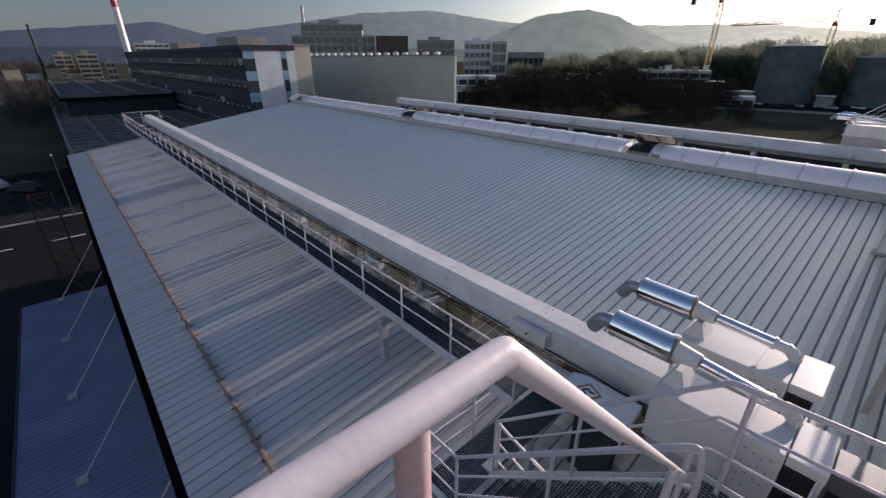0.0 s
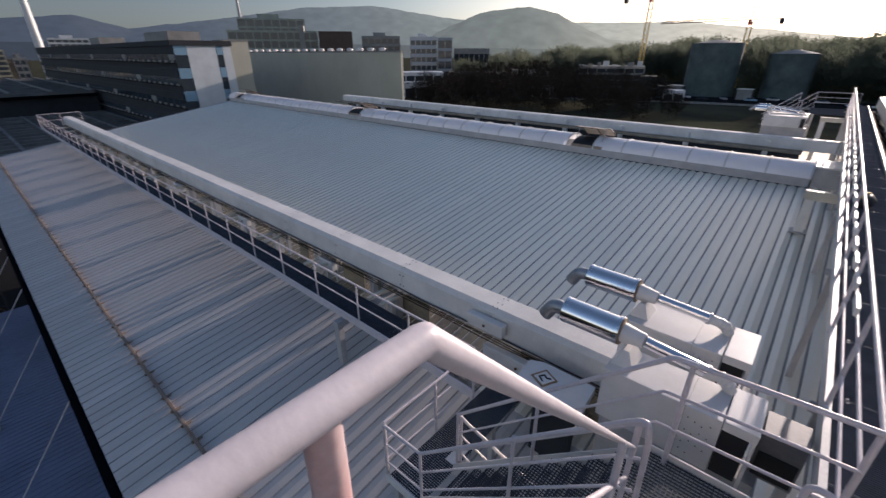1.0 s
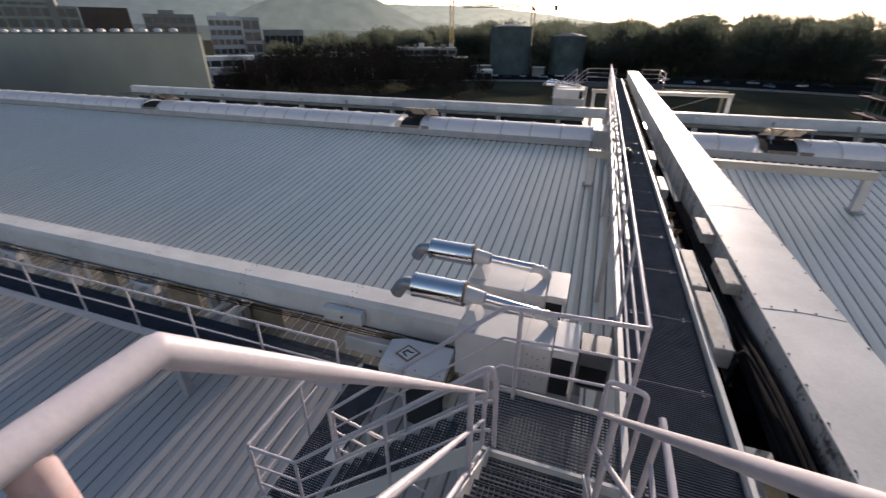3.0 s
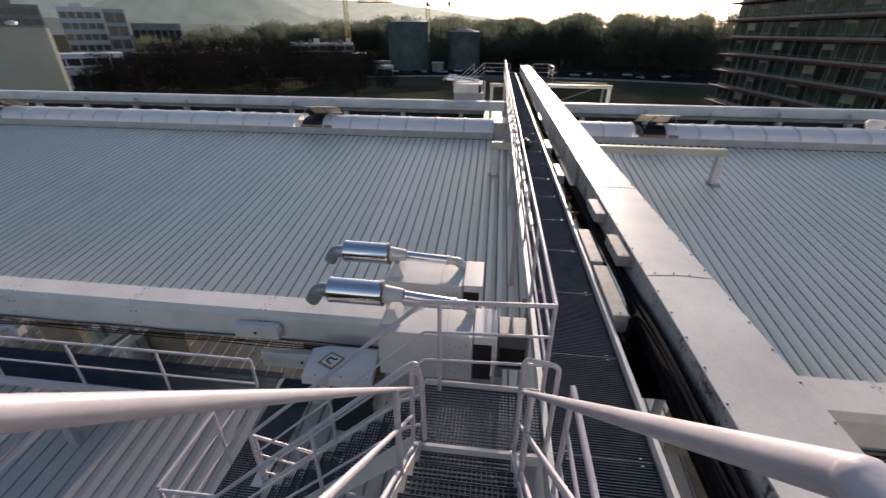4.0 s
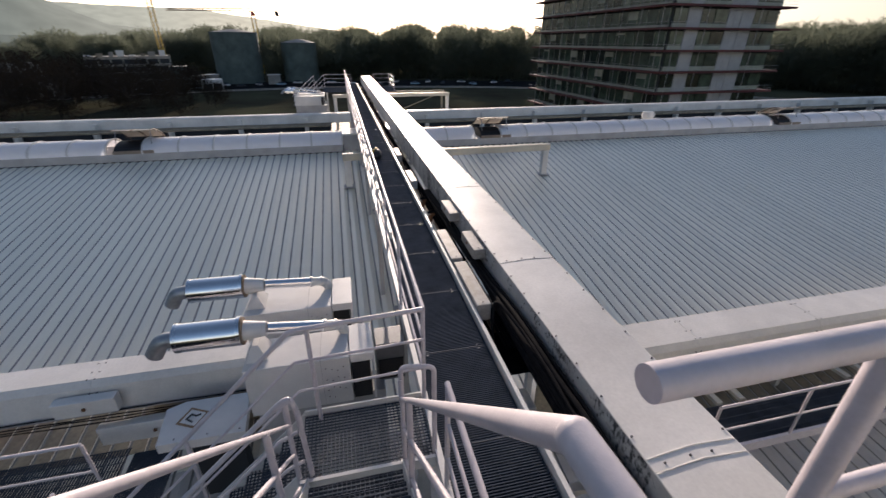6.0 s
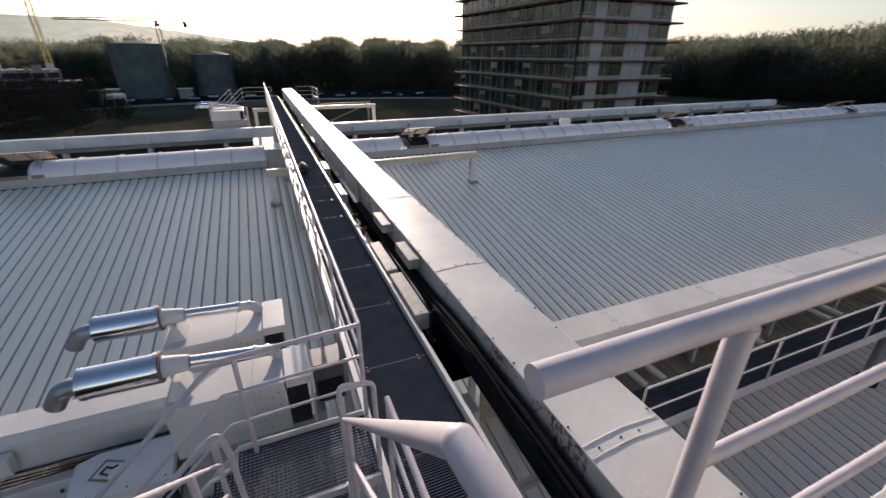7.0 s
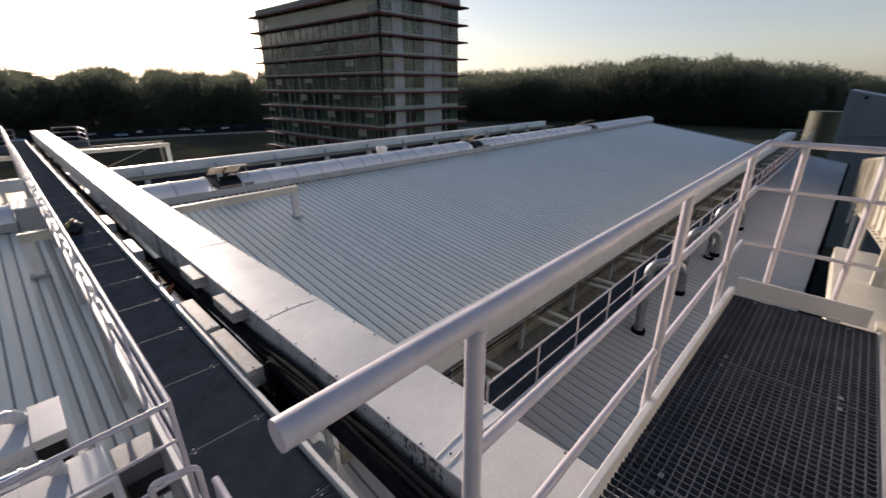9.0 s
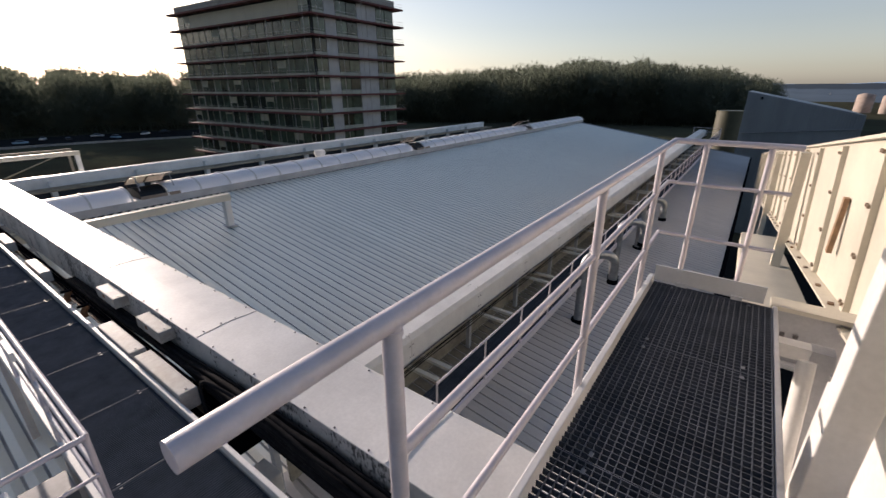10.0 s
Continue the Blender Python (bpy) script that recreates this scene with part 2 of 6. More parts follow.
M = {
    "roof": material("roof_sheet", (0.90, 0.85, 0.735), 0.40, 0.36, 0.045, 0.6, 25, 0.003, (1, 0.25, 1), random_tint=0.03, wave=0.020),
    "shaded_roof": material("dull_weathered_sheet", (0.60, 0.565, 0.545), 0.58, 0.22, 0.07, 0.6, 25, 0.003, (1, 0.25, 1), random_tint=0.04, wave=0.014, spec=0.3),
    "white": material("white_paint", (0.66, 0.65, 0.64), 0.42, 0, 0.06, 1.5, 60, 0.002),
    "rail": material("rail_paint", (0.60, 0.55, 0.58), 0.40, 0, 0.06, 14, 120, 0.0012),
    "duct": material("duct_paint", (0.76, 0.74, 0.71), 0.50, 0, 0.10, 0.8, 30, 0.003),
    "cream": material("cream_paint", (0.60, 0.555, 0.46), 0.5, 0, 0.08, 1.2, 30, 0.003),
    "grey": material("grey_paint", (0.42, 0.42, 0.43), 0.5, 0, 0.12, 1.5, 40, 0.003),
    "steel": material("galvanised", (0.42, 0.43, 0.45), 0.45, 0.8, 0.15, 6, 60, 0.002),
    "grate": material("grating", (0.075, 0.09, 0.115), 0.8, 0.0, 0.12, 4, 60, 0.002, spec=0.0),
    "chrome": material("polished_steel", (0.80, 0.82, 0.85), 0.13, 1.0, 0.03, 3, 30, 0.0, rvar=0.015),
    "dark": material("dark_rubber", (0.007, 0.007, 0.009), 0.85, 0, 0.2, 6, 60, 0.003, spec=0.0),
    "hose": material("dusty_hose_rubber", (0.010, 0.010, 0.012), 0.85, 0, 0.3, 9, 90, 0.004, spec=0.04, dirt=(0.018, 0.018, 0.020)),
    "joint": material("worn_joint_steel", (0.15, 0.165, 0.19), 0.7, 0.0, 0.15, 6, 60, 0.002, spec=0.2),
    "rust": material("rust", (0.24, 0.10, 0.04), 0.8, 0.2, 0.3, 12, 80, 0.004),
    "poly": opal("opal_sheet", (0.95, 0.94, 0.97)),
    "asphalt": material("asphalt", (0.027, 0.027, 0.028), 0.9, 0, 0.2, 0.05, 4, 0.01, spec=0.0),
    "ground": material("winter_ground", (0.075, 0.08, 0.052), 0.95, 0, 0.3, 0.03, 2, 0.05, dirt=(0.05, 0.044, 0.033), spec=0.0),
    "concrete": material("concrete", (0.30, 0.29, 0.27), 0.8, 0, 0.15, 0.3, 6, 0.005),
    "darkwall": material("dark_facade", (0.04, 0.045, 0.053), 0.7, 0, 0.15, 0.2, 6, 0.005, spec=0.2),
    "glass": material("window_glass", (0.05, 0.065, 0.08), 0.08, 0, 0.1, 0.3, 10, 0.0, spec=0.8),
    "hallwall": material("pale_cladding", (0.50, 0.485, 0.39), 0.7, 0, 0.06, 0.15, 6, 0.003),
    "endwall": material("pale_blue_white_cladding", (0.62, 0.66, 0.68), 0.6, 0, 0.08, 0.3, 6, 0.003),
    "tank": material("tank_shell", (0.10, 0.14, 0.135), 0.8, 0, 0.2, 0.2, 8, 0.01),
    "bark": material("bark", (0.055, 0.045, 0.037), 0.95, 0, 0.3, 2, 20, 0.02),
    "twig": twiggy("winter_twigs", (0.066, 0.068, 0.050), (0.04, 0.043, 0.032)),
    "jib": material("weathered_orange_steel", (0.16, 0.07, 0.03), 0.7, 0, 0.2, 1, 8, 0.002),
    "slab": material("red_slab", (0.12, 0.025, 0.028), 0.7, 0, 0.2, 0.3, 6, 0.004),
    "yellow": material("yellow_steel", (0.55, 0.36, 0.05), 0.5, 0, 0.2, 1, 8, 0.002),
    "red": material("red_paint", (0.45, 0.05, 0.04), 0.5, 0, 0.15, 1, 8, 0.002),
    "blue": material("pale_blue_panel", (0.22, 0.38, 0.50), 0.3, 0, 0.1, 0.4, 6, 0.0),
    "hatchbrown": material("brown_tinted_sheet", (0.26, 0.20, 0.16), 0.35, 0, 0.15, 3, 30, 0.001),
    "seam": material("weathered_seam", (0.23, 0.235, 0.245), 0.5, 0.1, 0.15, 1.0, 25, 0.003),
    "bolt": material("dull_bolt", (0.16, 0.15, 0.15), 0.5, 0.7, 0.2, 20, 80, 0.0),
    "rusty": material("rusty_steel", (0.20, 0.11, 0.06), 0.8, 0.3, 0.35, 9, 70, 0.003, dirt=(0.30, 0.27, 0.22)),
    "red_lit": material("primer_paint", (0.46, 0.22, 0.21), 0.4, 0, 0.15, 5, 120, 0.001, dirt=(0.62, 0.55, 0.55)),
    "plate_brown": material("stained_brown_plate", (0.34, 0.20, 0.11), 0.7, 0, 0.2, 12, 60, 0.001),
    "tower_glass": material("greenish_window_glass", (0.055, 0.085, 0.065), 0.12, 0, 0.3, 0.5, 10, 0.0, spec=0.6, random_tint=0.7),
    "weathered": material("weathered_channel", (0.19, 0.17, 0.155), 0.75, 0.1, 0.3, 6, 50, 0.003, dirt=(0.20, 0.12, 0.08)),
    "mouldy": mould("mould_stained_paint"),
    "tan": material("tan_dirty_sheet", (0.30, 0.265, 0.20), 0.8, 0, 0.3, 1.5, 20, 0.003, dirt=(0.17, 0.14, 0.11)),
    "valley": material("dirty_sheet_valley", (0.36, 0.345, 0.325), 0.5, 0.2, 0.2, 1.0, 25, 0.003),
    "apartment": material("weathered_render", (0.36, 0.33, 0.24), 0.8, 0, 0.15, 0.3, 6, 0.003),
    "crown": material("bare_crown_twigs", (0.062, 0.050, 0.040), 0.95, 0, 0.3, 0.08, 3, 0.0, spec=0.0),
    "tread": material("dull_tread_steel", (0.085, 0.098, 0.122), 0.65, 0.1, 0.15, 6, 60, 0.002, spec=0.15),
    "box_paint": material("dusty_white_paint", (0.42, 0.41, 0.40), 0.6, 0, 0.2, 3, 40, 0.002, dirt=(0.27, 0.25, 0.22)),
    "brown": material("brown_cladding", (0.10, 0.065, 0.05), 0.7, 0, 0.15, 0.3, 6, 0.003),
    "green_panel": material("grey_green_panel", (0.34, 0.37, 0.31), 0.5, 0, 0.15, 0.5, 8, 0.002),
    "tower_panel": material("pale_grey_panel", (0.40, 0.41, 0.43), 0.6, 0, 0.1, 0.4, 8, 0.002),
    "water": material("river_water", (0.03, 0.04, 0.045), 0.12, 0, 0.1, 0.05, 1.5, 0.02),
    "canopy": material("blue_grey_sheet", (0.20, 0.235, 0.36), 0.55, 0.1, 0.12, 0.5, 12, 0.003),
    "shedwall": material("blue_grey_cladding", (0.31, 0.34, 0.365), 0.5, 0.2, 0.12, 0.4, 12, 0.003, (1, 1, 0.2)),
    "darkbeam": material("dark_concrete_beam", (0.17, 0.175, 0.175), 0.8, 0, 0.2, 0.3, 6, 0.005),
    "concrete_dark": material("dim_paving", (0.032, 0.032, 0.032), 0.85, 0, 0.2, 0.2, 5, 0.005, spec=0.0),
    "silo": material("dusty_pink_render", (0.45, 0.36, 0.31), 0.8, 0, 0.15, 0.3, 6, 0.003),
    "drab": material("drab_green_paint", (0.075, 0.075, 0.045), 0.6, 0, 0.15, 0.3, 6, 0.003),
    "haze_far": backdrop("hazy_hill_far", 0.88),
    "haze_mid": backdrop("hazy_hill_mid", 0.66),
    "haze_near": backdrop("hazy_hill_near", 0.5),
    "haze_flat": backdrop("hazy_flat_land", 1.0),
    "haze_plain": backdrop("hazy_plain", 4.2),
    "darkred": material("black", (0.012, 0.012, 0.014), 0.6, 0, 0.1, 3, 30, 0.0),
}


# ---- building helpers ----
def part(name, bm, mat, parent=None, label=""):
    me = bpy.data.meshes.new(name)
    bm.to_mesh(me)
    bm.free()
    me.materials.append(M[mat])
    ob = new(name, me)
    if parent:
        ob.parent = parent
    if label:
        ob["label"] = label
    return ob


def thing(name, label, category, group="", at=(0, 0, 0), kind=""):
    e = new(name)
    e.location = at
    e.empty_display_size = 0.2
    return tagged(e, label, category, group, kind)


def box(bm, x0, x1, y0, y1, z0, z1, bevel=0.0):
    vs = [bm.verts.new((x, y, z)) for x in (x0, x1) for y in (y0, y1) for z in (z0, z1)]
    fs = [bm.faces.new([vs[i] for i in q]) for q in ((0, 1, 3, 2), (4, 6, 7, 5), (0, 4, 5, 1), (2, 3, 7, 6), (0, 2, 6, 4), (1, 5, 7, 3))]
    if bevel:
        es = list({e for f in fs for e in f.edges})
        bmesh.ops.bevel(bm, geom=es, offset=bevel, segments=2, affect="EDGES", profile=0.5)
    return bm


def boxed(*a, **k):
    return box(bmesh.new(), *a, **k)


def tube(bm, pts, r, seg=10, cap=True, radii=None):
    """A round bar along a polyline, mitred at its corners."""
    pts = [Vector(p) for p in pts]
    rings, side = [], None
    for i, p in enumerate(pts):
        a = (p - pts[i - 1]).normalized() if i else None
        b = (pts[i + 1] - p).normalized() if i < len(pts) - 1 else None
        t = (a + b).normalized() if a and b and (a + b).length > 1e-4 else (a or b)
        if side is None:
            side = t.orthogonal().normalized()
        side = (side - t * side.dot(t)).normalized()
        up = t.cross(side)
        k = 1.0 / max(0.5, t.dot(b)) if a and b else 1.0
        bend = (b - a) if a and b else Vector()
        bend = bend.normalized() if bend.length > 1e-4 else None
        ring, rr = [], radii[i] if radii else r
        for s in range(seg):
            o = rr * (math.cos(2 * math.pi * s / seg) * side + math.sin(2 * math.pi * s / seg) * up)
            if bend:
                o = o + bend * (o.dot(bend) * (k - 1))
            ring.append(bm.verts.new(p + o))
        rings.append(ring)
    for q, w in zip(rings, rings[1:]):
        for s in range(seg):
            f = bm.faces.new((q[s], q[(s + 1) % seg], w[(s + 1) % seg], w[s]))
            f.smooth = True
    if cap:
        bm.faces.new([bm.verts.new(v.co) for v in rings[0][::-1]])
        bm.faces.new([bm.verts.new(v.co) for v in rings[-1]])
    return bm


def tubed(pts, r, seg=10, **k):
    return tube(bmesh.new(), pts, r, seg, **k)


def rounded(pts, radius, n=4):
    """The polyline with its inner corners turned into arcs."""
    pts = [Vector(p) for p in pts]
    out = [pts[0]]
    for a, b, c in zip(pts, pts[1:], pts[2:]):
        r = min(radius, (b - a).length * 0.49, (c - b).length * 0.49)
        p, q = b + (a - b).normalized() * r, b + (c - b).normalized() * r
        for i in range(n + 1):
            s = i / n
            out.append((1 - s) ** 2 * p + 2 * s * (1 - s) * b + s * s * q)
    return out + [pts[-1]]


def extrude_profile(bm, prof, x0, x1, axis="x", closed=True):
    """A profile of (u, v) swept along x (u is y, v is z) or along y (u is x)."""
    def place(c, u, v):
        return (c, u, v) if axis == "x" else (u, c, v)
    a = [bm.verts.new(place(x0, u, v)) for u, v in prof]
    b = [bm.verts.new(place(x1, u, v)) for u, v in prof]
    k = len(prof)
    for i in range(k if closed else k - 1):
        bm.faces.new((a[i], a[(i + 1) % k], b[(i + 1) % k], b[i]))
    if closed:
        bm.faces.new(a[::-1])
        bm.faces.new(b)
    bmesh.ops.recalc_face_normals(bm, faces=bm.faces)
    return bm


# ---- plan ----
X_L, X_R = -43.0, 55.5            # gable ends of the great roof
Y_EAVE, Y_RIDGE, SLOPE = -0.1, 18.9, 0.15
GROUND = -18.0


def roof_z(y):
    return -6.81 + SLOPE * (y if y < Y_RIDGE else 2 * Y_RIDGE - y)


class Mesh:
    """Gathers plain boxes and quads quickly into one mesh."""

    def __init__(self):
        self.v, self.f = [], []

    def box(self, x0, x1, y0, y1, z0, z1):
        k = len(self.v)
        self.v += [(x, y, z) for x in (x0, x1) for y in (y0, y1) for z in (z0, z1)]
        self.f += [tuple(k + i for i in q) for q in ((0, 1, 3, 2), (4, 6, 7, 5), (0, 4, 5, 1), (2, 3, 7, 6), (0, 2, 6, 4), (1, 5, 7, 3))]
        return self

    def bar(self, a, b, w, seg=4):
        a, b = Vector(a), Vector(b)
        t = (b - a).normalized()
        s = t.orthogonal().normalized()
        u = t.cross(s)
        k = len(self.v)
        for p in (a, b):
            self.v += [tuple(p + w * (math.cos(2 * math.pi * i / seg) * s + math.sin(2 * math.pi * i / seg) * u)) for i in range(seg)]
        self.f += [(k + i, k + (i + 1) % seg, k + seg + (i + 1) % seg, k + seg + i) for i in range(seg)]
        return self

    def hexa(self, pts):
        """Eight corners: four below in ring order, four above."""
        k = len(self.v)
        self.v += [tuple(p) for p in pts]
        self.f += [tuple(k + i for i in q) for q in ((3, 2, 1, 0), (4, 5, 6, 7), (0, 1, 5, 4), (1, 2, 6, 5), (2, 3, 7, 6), (3, 0, 4, 7))]
        return self

    def bm(self):
        b = bmesh.new()
        vs = [b.verts.new(p) for p in self.v]
        for f in self.f:
            b.faces.new([vs[i] for i in f])
        return b

    def part(self, name, mat, parent=None, label="", kind=""):
        me = bpy.data.meshes.new(name)
        me.from_pydata(self.v, [], self.f)
        me.materials.append(M[mat])
        ob = new(name, me)
        if parent:
            ob.parent = parent
        if label:
            ob["label"] = label
        if kind:
            ob["kind"] = kind
        return ob


def grating(x0, x1, y0, y1, z, along, pitch=0.034, cross=0.034, depth=0.03, bar=0.004, drop=0.001, rod=0.012):
    """Open bar grating: flat bearing bars one way, thin rods the other."""
    g = Mesh()
    if along == "x":
        for i in range(int((y1 - y0) / pitch) + 1):
            y = y0 + i * pitch
            g.box(x0, x1, y, y + bar, z - depth, z)
        for i in range(int((x1 - x0) / cross) + 1):
            x = x0 + i * cross
            g.box(x, x + bar, y0, y1, z - rod - drop, z - drop)
    else:
        for i in range(int((x1 - x0) / pitch) + 1):
            x = x0 + i * pitch
            g.box(x, x + bar, y0, y1, z - depth, z)
        for i in range(int((y1 - y0) / cross) + 1):
            y = y0 + i * cross
            g.box(x0, x1, y, y + bar, z - rod - drop, z - drop)
    return g


# ---- ground ----
bm = bmesh.new()
bmesh.ops.create_grid(bm, x_segments=40, y_segments=40, size=4500)
for v in bm.verts:
    v.co.z = GROUND
tagged(part("ground", bm, "ground"), "dull winter grass and earth round the works", "ground", kind="structure")

# ---- great roof ----
roof = thing("roof", "wide shallow gable roof of grey ribbed metal sheets", "roof", kind="structure")
bm = bmesh.new()
Y_BACK = 2 * Y_RIDGE - Y_EAVE
extrude_profile(bm, [(Y_EAVE + 0.02, roof_z(Y_EAVE) - 0.02), (Y_RIDGE, roof_z(Y_RIDGE) - 0.02), (Y_BACK, roof_z(Y_EAVE) - 0.02),
                     (Y_BACK, roof_z(Y_EAVE) - 0.35), (Y_EAVE + 0.02, roof_z(Y_EAVE) - 0.35)], X_L, X_R)
part("roof_deck", bm, "seam", roof)
PITCH, RIBS = 0.275, 4
SHEET = PITCH * RIBS
n_sheet = int((X_R - X_L) / SHEET)


def sheet_mesh(y0, y1, pan="roof"):
    prof = []
    for k in range(RIBS):
        a = k * PITCH
        prof += [(a, 0.0), (a + 0.006, 0.0), (a + 0.021, 0.013), (a + PITCH / 2, 0.033), (a + PITCH - 0.021, 0.013), (a + PITCH - 0.006, 0.0)]
    prof.append((SHEET, 0.0))
    m = len(prof)
    vs = [(u, y0, roof_z(y0) + v) for u, v in prof] + [(u, y1, roof_z(y1) + v) for u, v in prof]
    fs = [(i, i + 1, m + i + 1, m + i) for i in range(m - 1)]
    me = bpy.data.meshes.new("roof_sheet")
    me.from_pydata(vs, [], fs)
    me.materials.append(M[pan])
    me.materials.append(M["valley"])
    # flanks and valleys take a darker colour for dirt and the ribs' own shade
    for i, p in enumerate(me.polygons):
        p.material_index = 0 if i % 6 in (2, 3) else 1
    return me


# darker sheets below the duct: the shade there is put into their colour
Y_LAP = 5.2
low_sheet, near_sheet, far_sheet = sheet_mesh(Y_EAVE, Y_LAP, "shaded_roof"), sheet_mesh(Y_LAP, Y_RIDGE - 0.02), sheet_mesh(Y_RIDGE + 0.02, Y_BACK)
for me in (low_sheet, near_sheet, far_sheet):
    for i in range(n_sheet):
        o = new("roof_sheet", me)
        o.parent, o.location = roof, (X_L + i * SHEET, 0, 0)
for x in (X_L - 0.06, X_R):
    g = Mesh()
    for y0, y1 in ((Y_EAVE, Y_RIDGE), (Y_RIDGE, Y_BACK)):
        a, b = roof_z(y0), roof_z(y1)
        g.hexa([(x, y0, a - 0.4), (x + 0.06, y0, a - 0.4), (x + 0.06, y1, b - 0.4), (x, y1, b - 0.4),
                (x, y0, a + 0.06), (x + 0.06, y0, a + 0.06), (x + 0.06, y1, b + 0.06), (x, y1, b + 0.06)])
    g.part("gable_trim", "grey", roof)
part("eave_gutter", boxed(X_L, X_R, Y_EAVE - 0.16, Y_EAVE - 0.004, roof_z(Y_EAVE) - 0.3, roof_z(Y_EAVE) - 0.03, bevel=0.02), "dark", roof, "dark folded metal eave gutter")
guard = thing("snow_guard", "low weathered snow guard channel with rusty feet", "snow guard")
YG = 1.12
part("guard_bar", boxed(X_L + 0.5, -2.0, YG - 0.03, YG + 0.03, roof_z(YG) + 0.032, roof_z(YG) + 0.125, bevel=0.01), "weathered", guard)
foot = boxed(-0.025, 0.025, YG - 0.06, YG + 0.13, roof_z(YG) + 0.02, roof_z(YG) + 0.06)
foot_me = bpy.data.meshes.new("foot")
foot.to_mesh(foot_me)
foot.free()
foot_me.materials.append(M["rusty"])
for i in range(74):
    o = new("foot", foot_me)
    o.parent, o.location = guard, (X_L + 0.6 + i * 2 * PITCH, 0, 0)
for nm, a in (("wall_north", (X_L + 0.2, X_R - 0.2, Y_BACK - 0.5, Y_BACK - 0.2)), ("wall_south", (X_L + 0.2, X_R - 0.2, 0.2, 0.5)),
              ("wall_west", (X_L + 0.2, X_L + 0.5, 0.55, Y_BACK - 0.55)), ("wall_east", (X_R - 0.5, X_R - 0.2, 0.55, Y_BACK - 0.55))):
    tagged(part(nm, boxed(*a, GROUND, roof_z(0) - 0.36), "hallwall"), "plain pale clad wall under the great roof", "wall", kind="structure")

# ---- ridge skylights ----
SKY_Y0, SKY_Y1, SKY_STEP = 18.1, 19.7, 1.25
SKY_ZC = roof_z(SKY_Y0) - 0.05


def vault(r, h, ks=range(13)):
    return [((SKY_Y0 + SKY_Y1) / 2 - r * math.cos(math.pi * k / 12), SKY_ZC + 0.36 + h * math.sin(math.pi * k / 12)) for k in ks]


HATCHES = (-41.0, -24.0, -7.6, 6.9, 23.3, 40.0)


def skylight(x0, x1):
    s = thing("ridge_skylight", "long white opal barrel-vault skylight along the roof ridge", "skylight", "ridge skylights")
    part("curb", boxed(x0, x1, SKY_Y0, SKY_Y1, SKY_ZC, SKY_ZC + 0.36, bevel=0.012), "grey", s, "grey sheet-metal curb")
    # a narrow dark strip runs along the curb foot
    part("flashing", boxed(x0, x1, SKY_Y0 - 0.05, SKY_Y0 - 0.002, SKY_ZC - 0.02, SKY_ZC + 0.075), "dark", s, "narrow dark strip at the curb foot")
    n = round((x1 - x0) / SKY_STEP)
    w = (x1 - x0) / n
    bm = extrude_profile(bmesh.new(), vault(0.795, 0.42), 0.028, w - 0.028, closed=False)
    for f in bm.faces:
        f.smooth = True
    pane = bpy.data.meshes.new("vault_pane")
    bm.to_mesh(pane)
    bm.free()
    pane.materials.append(M["poly"])
    bm = extrude_profile(bmesh.new(), vault(0.825, 0.452) + vault(0.78, 0.39, range(12, -1, -1)), -0.03, 0.03)
    rib = bpy.data.meshes.new("rib")
    bm.to_mesh(rib)
    bm.free()
    rib.materials.append(M["white"])
    for i in range(n + 1):
        for me in (pane, rib):
            if me is rib or (i < n and all(abs(x0 + (i + 0.5) * w - hx) > 0.63 for hx in HATCHES)):
                o = new(me.name, me)
                o.parent, o.location = s, (x0 + i * w, 0, 0)
    for x in (x0 + 0.045, x1 - 0.045):
        bm = bmesh.new()
        bm.faces.new([bm.verts.new((x, u, v)) for u, v in vault(0.79, 0.415)])
        part("end_pane", bm, "white", s)


skylight(-43.3, 0.15)
skylight(2.15, 55.9)


# added box: stops low sun from streaking the roof through the ridge gap
end = thing("ridge_box", "grey box added at the ridge to stop the low sun", "roof box")
part("box", boxed(0.19, 2.08, 18.2, 19.5, roof_z(18.2), -3.42, bevel=0.02), "grey", end)
part("lid", boxed(0.16, 2.11, 18.15, 19.55, -3.418, -3.37, bevel=0.01), "duct", end)


def hatch(x):
    h = thing("smoke_hatch", "open smoke hatch with two brown-tinted curved flaps", "roof hatch", "smoke hatches", (x, 18.9, SKY_ZC + 0.36))
    shape = [(-0.78 * math.cos(math.pi * j / 12), 0.34 * math.sin(math.pi * j / 12)) for j in range(13)]
    # solid black block stands in for the dark inside of the hatch
    part("frame", extrude_profile(bmesh.new(), shape, -0.68, 0.68), "darkred", h, "black block filling the open hatch")
    part("sill", boxed(-0.70, 0.70, -0.80, -0.782, 0.0, 0.12, bevel=0.004), "hatchbrown", h)
    prof = [(0.72 - 1.20 * j / 9, 0.34 + 0.48 * math.sin(math.pi * (0.03 + 0.52 * j / 9))) for j in range(10)]
    prof = prof + [(u, v - 0.02) for u, v in prof[::-1]]
    for k in (0, 1):
        a = -0.68 + 0.69 * k
        flap = part("flap", extrude_profile(bmesh.new(), prof, a + 0.02, a + 0.65), "hatchbrown", h)
        for e in (a + 0.01, a + 0.66):
            part("rim", tubed([(e, u, v - 0.01) for u, v in prof[:10]], 0.022, 6), "brown", flap)
    for x2 in (-0.6, 0.6):
        part("strut", tubed([(x2, -0.55, 0.3), (x2, -0.30, 0.83)], 0.018, 6), "steel", h)
        part("hinge_post", tubed([(x2, 0.72, 0.1), (x2, 0.72, 0.52)], 0.025, 6), "brown", h)


for x in HATCHES:
    hatch(x)


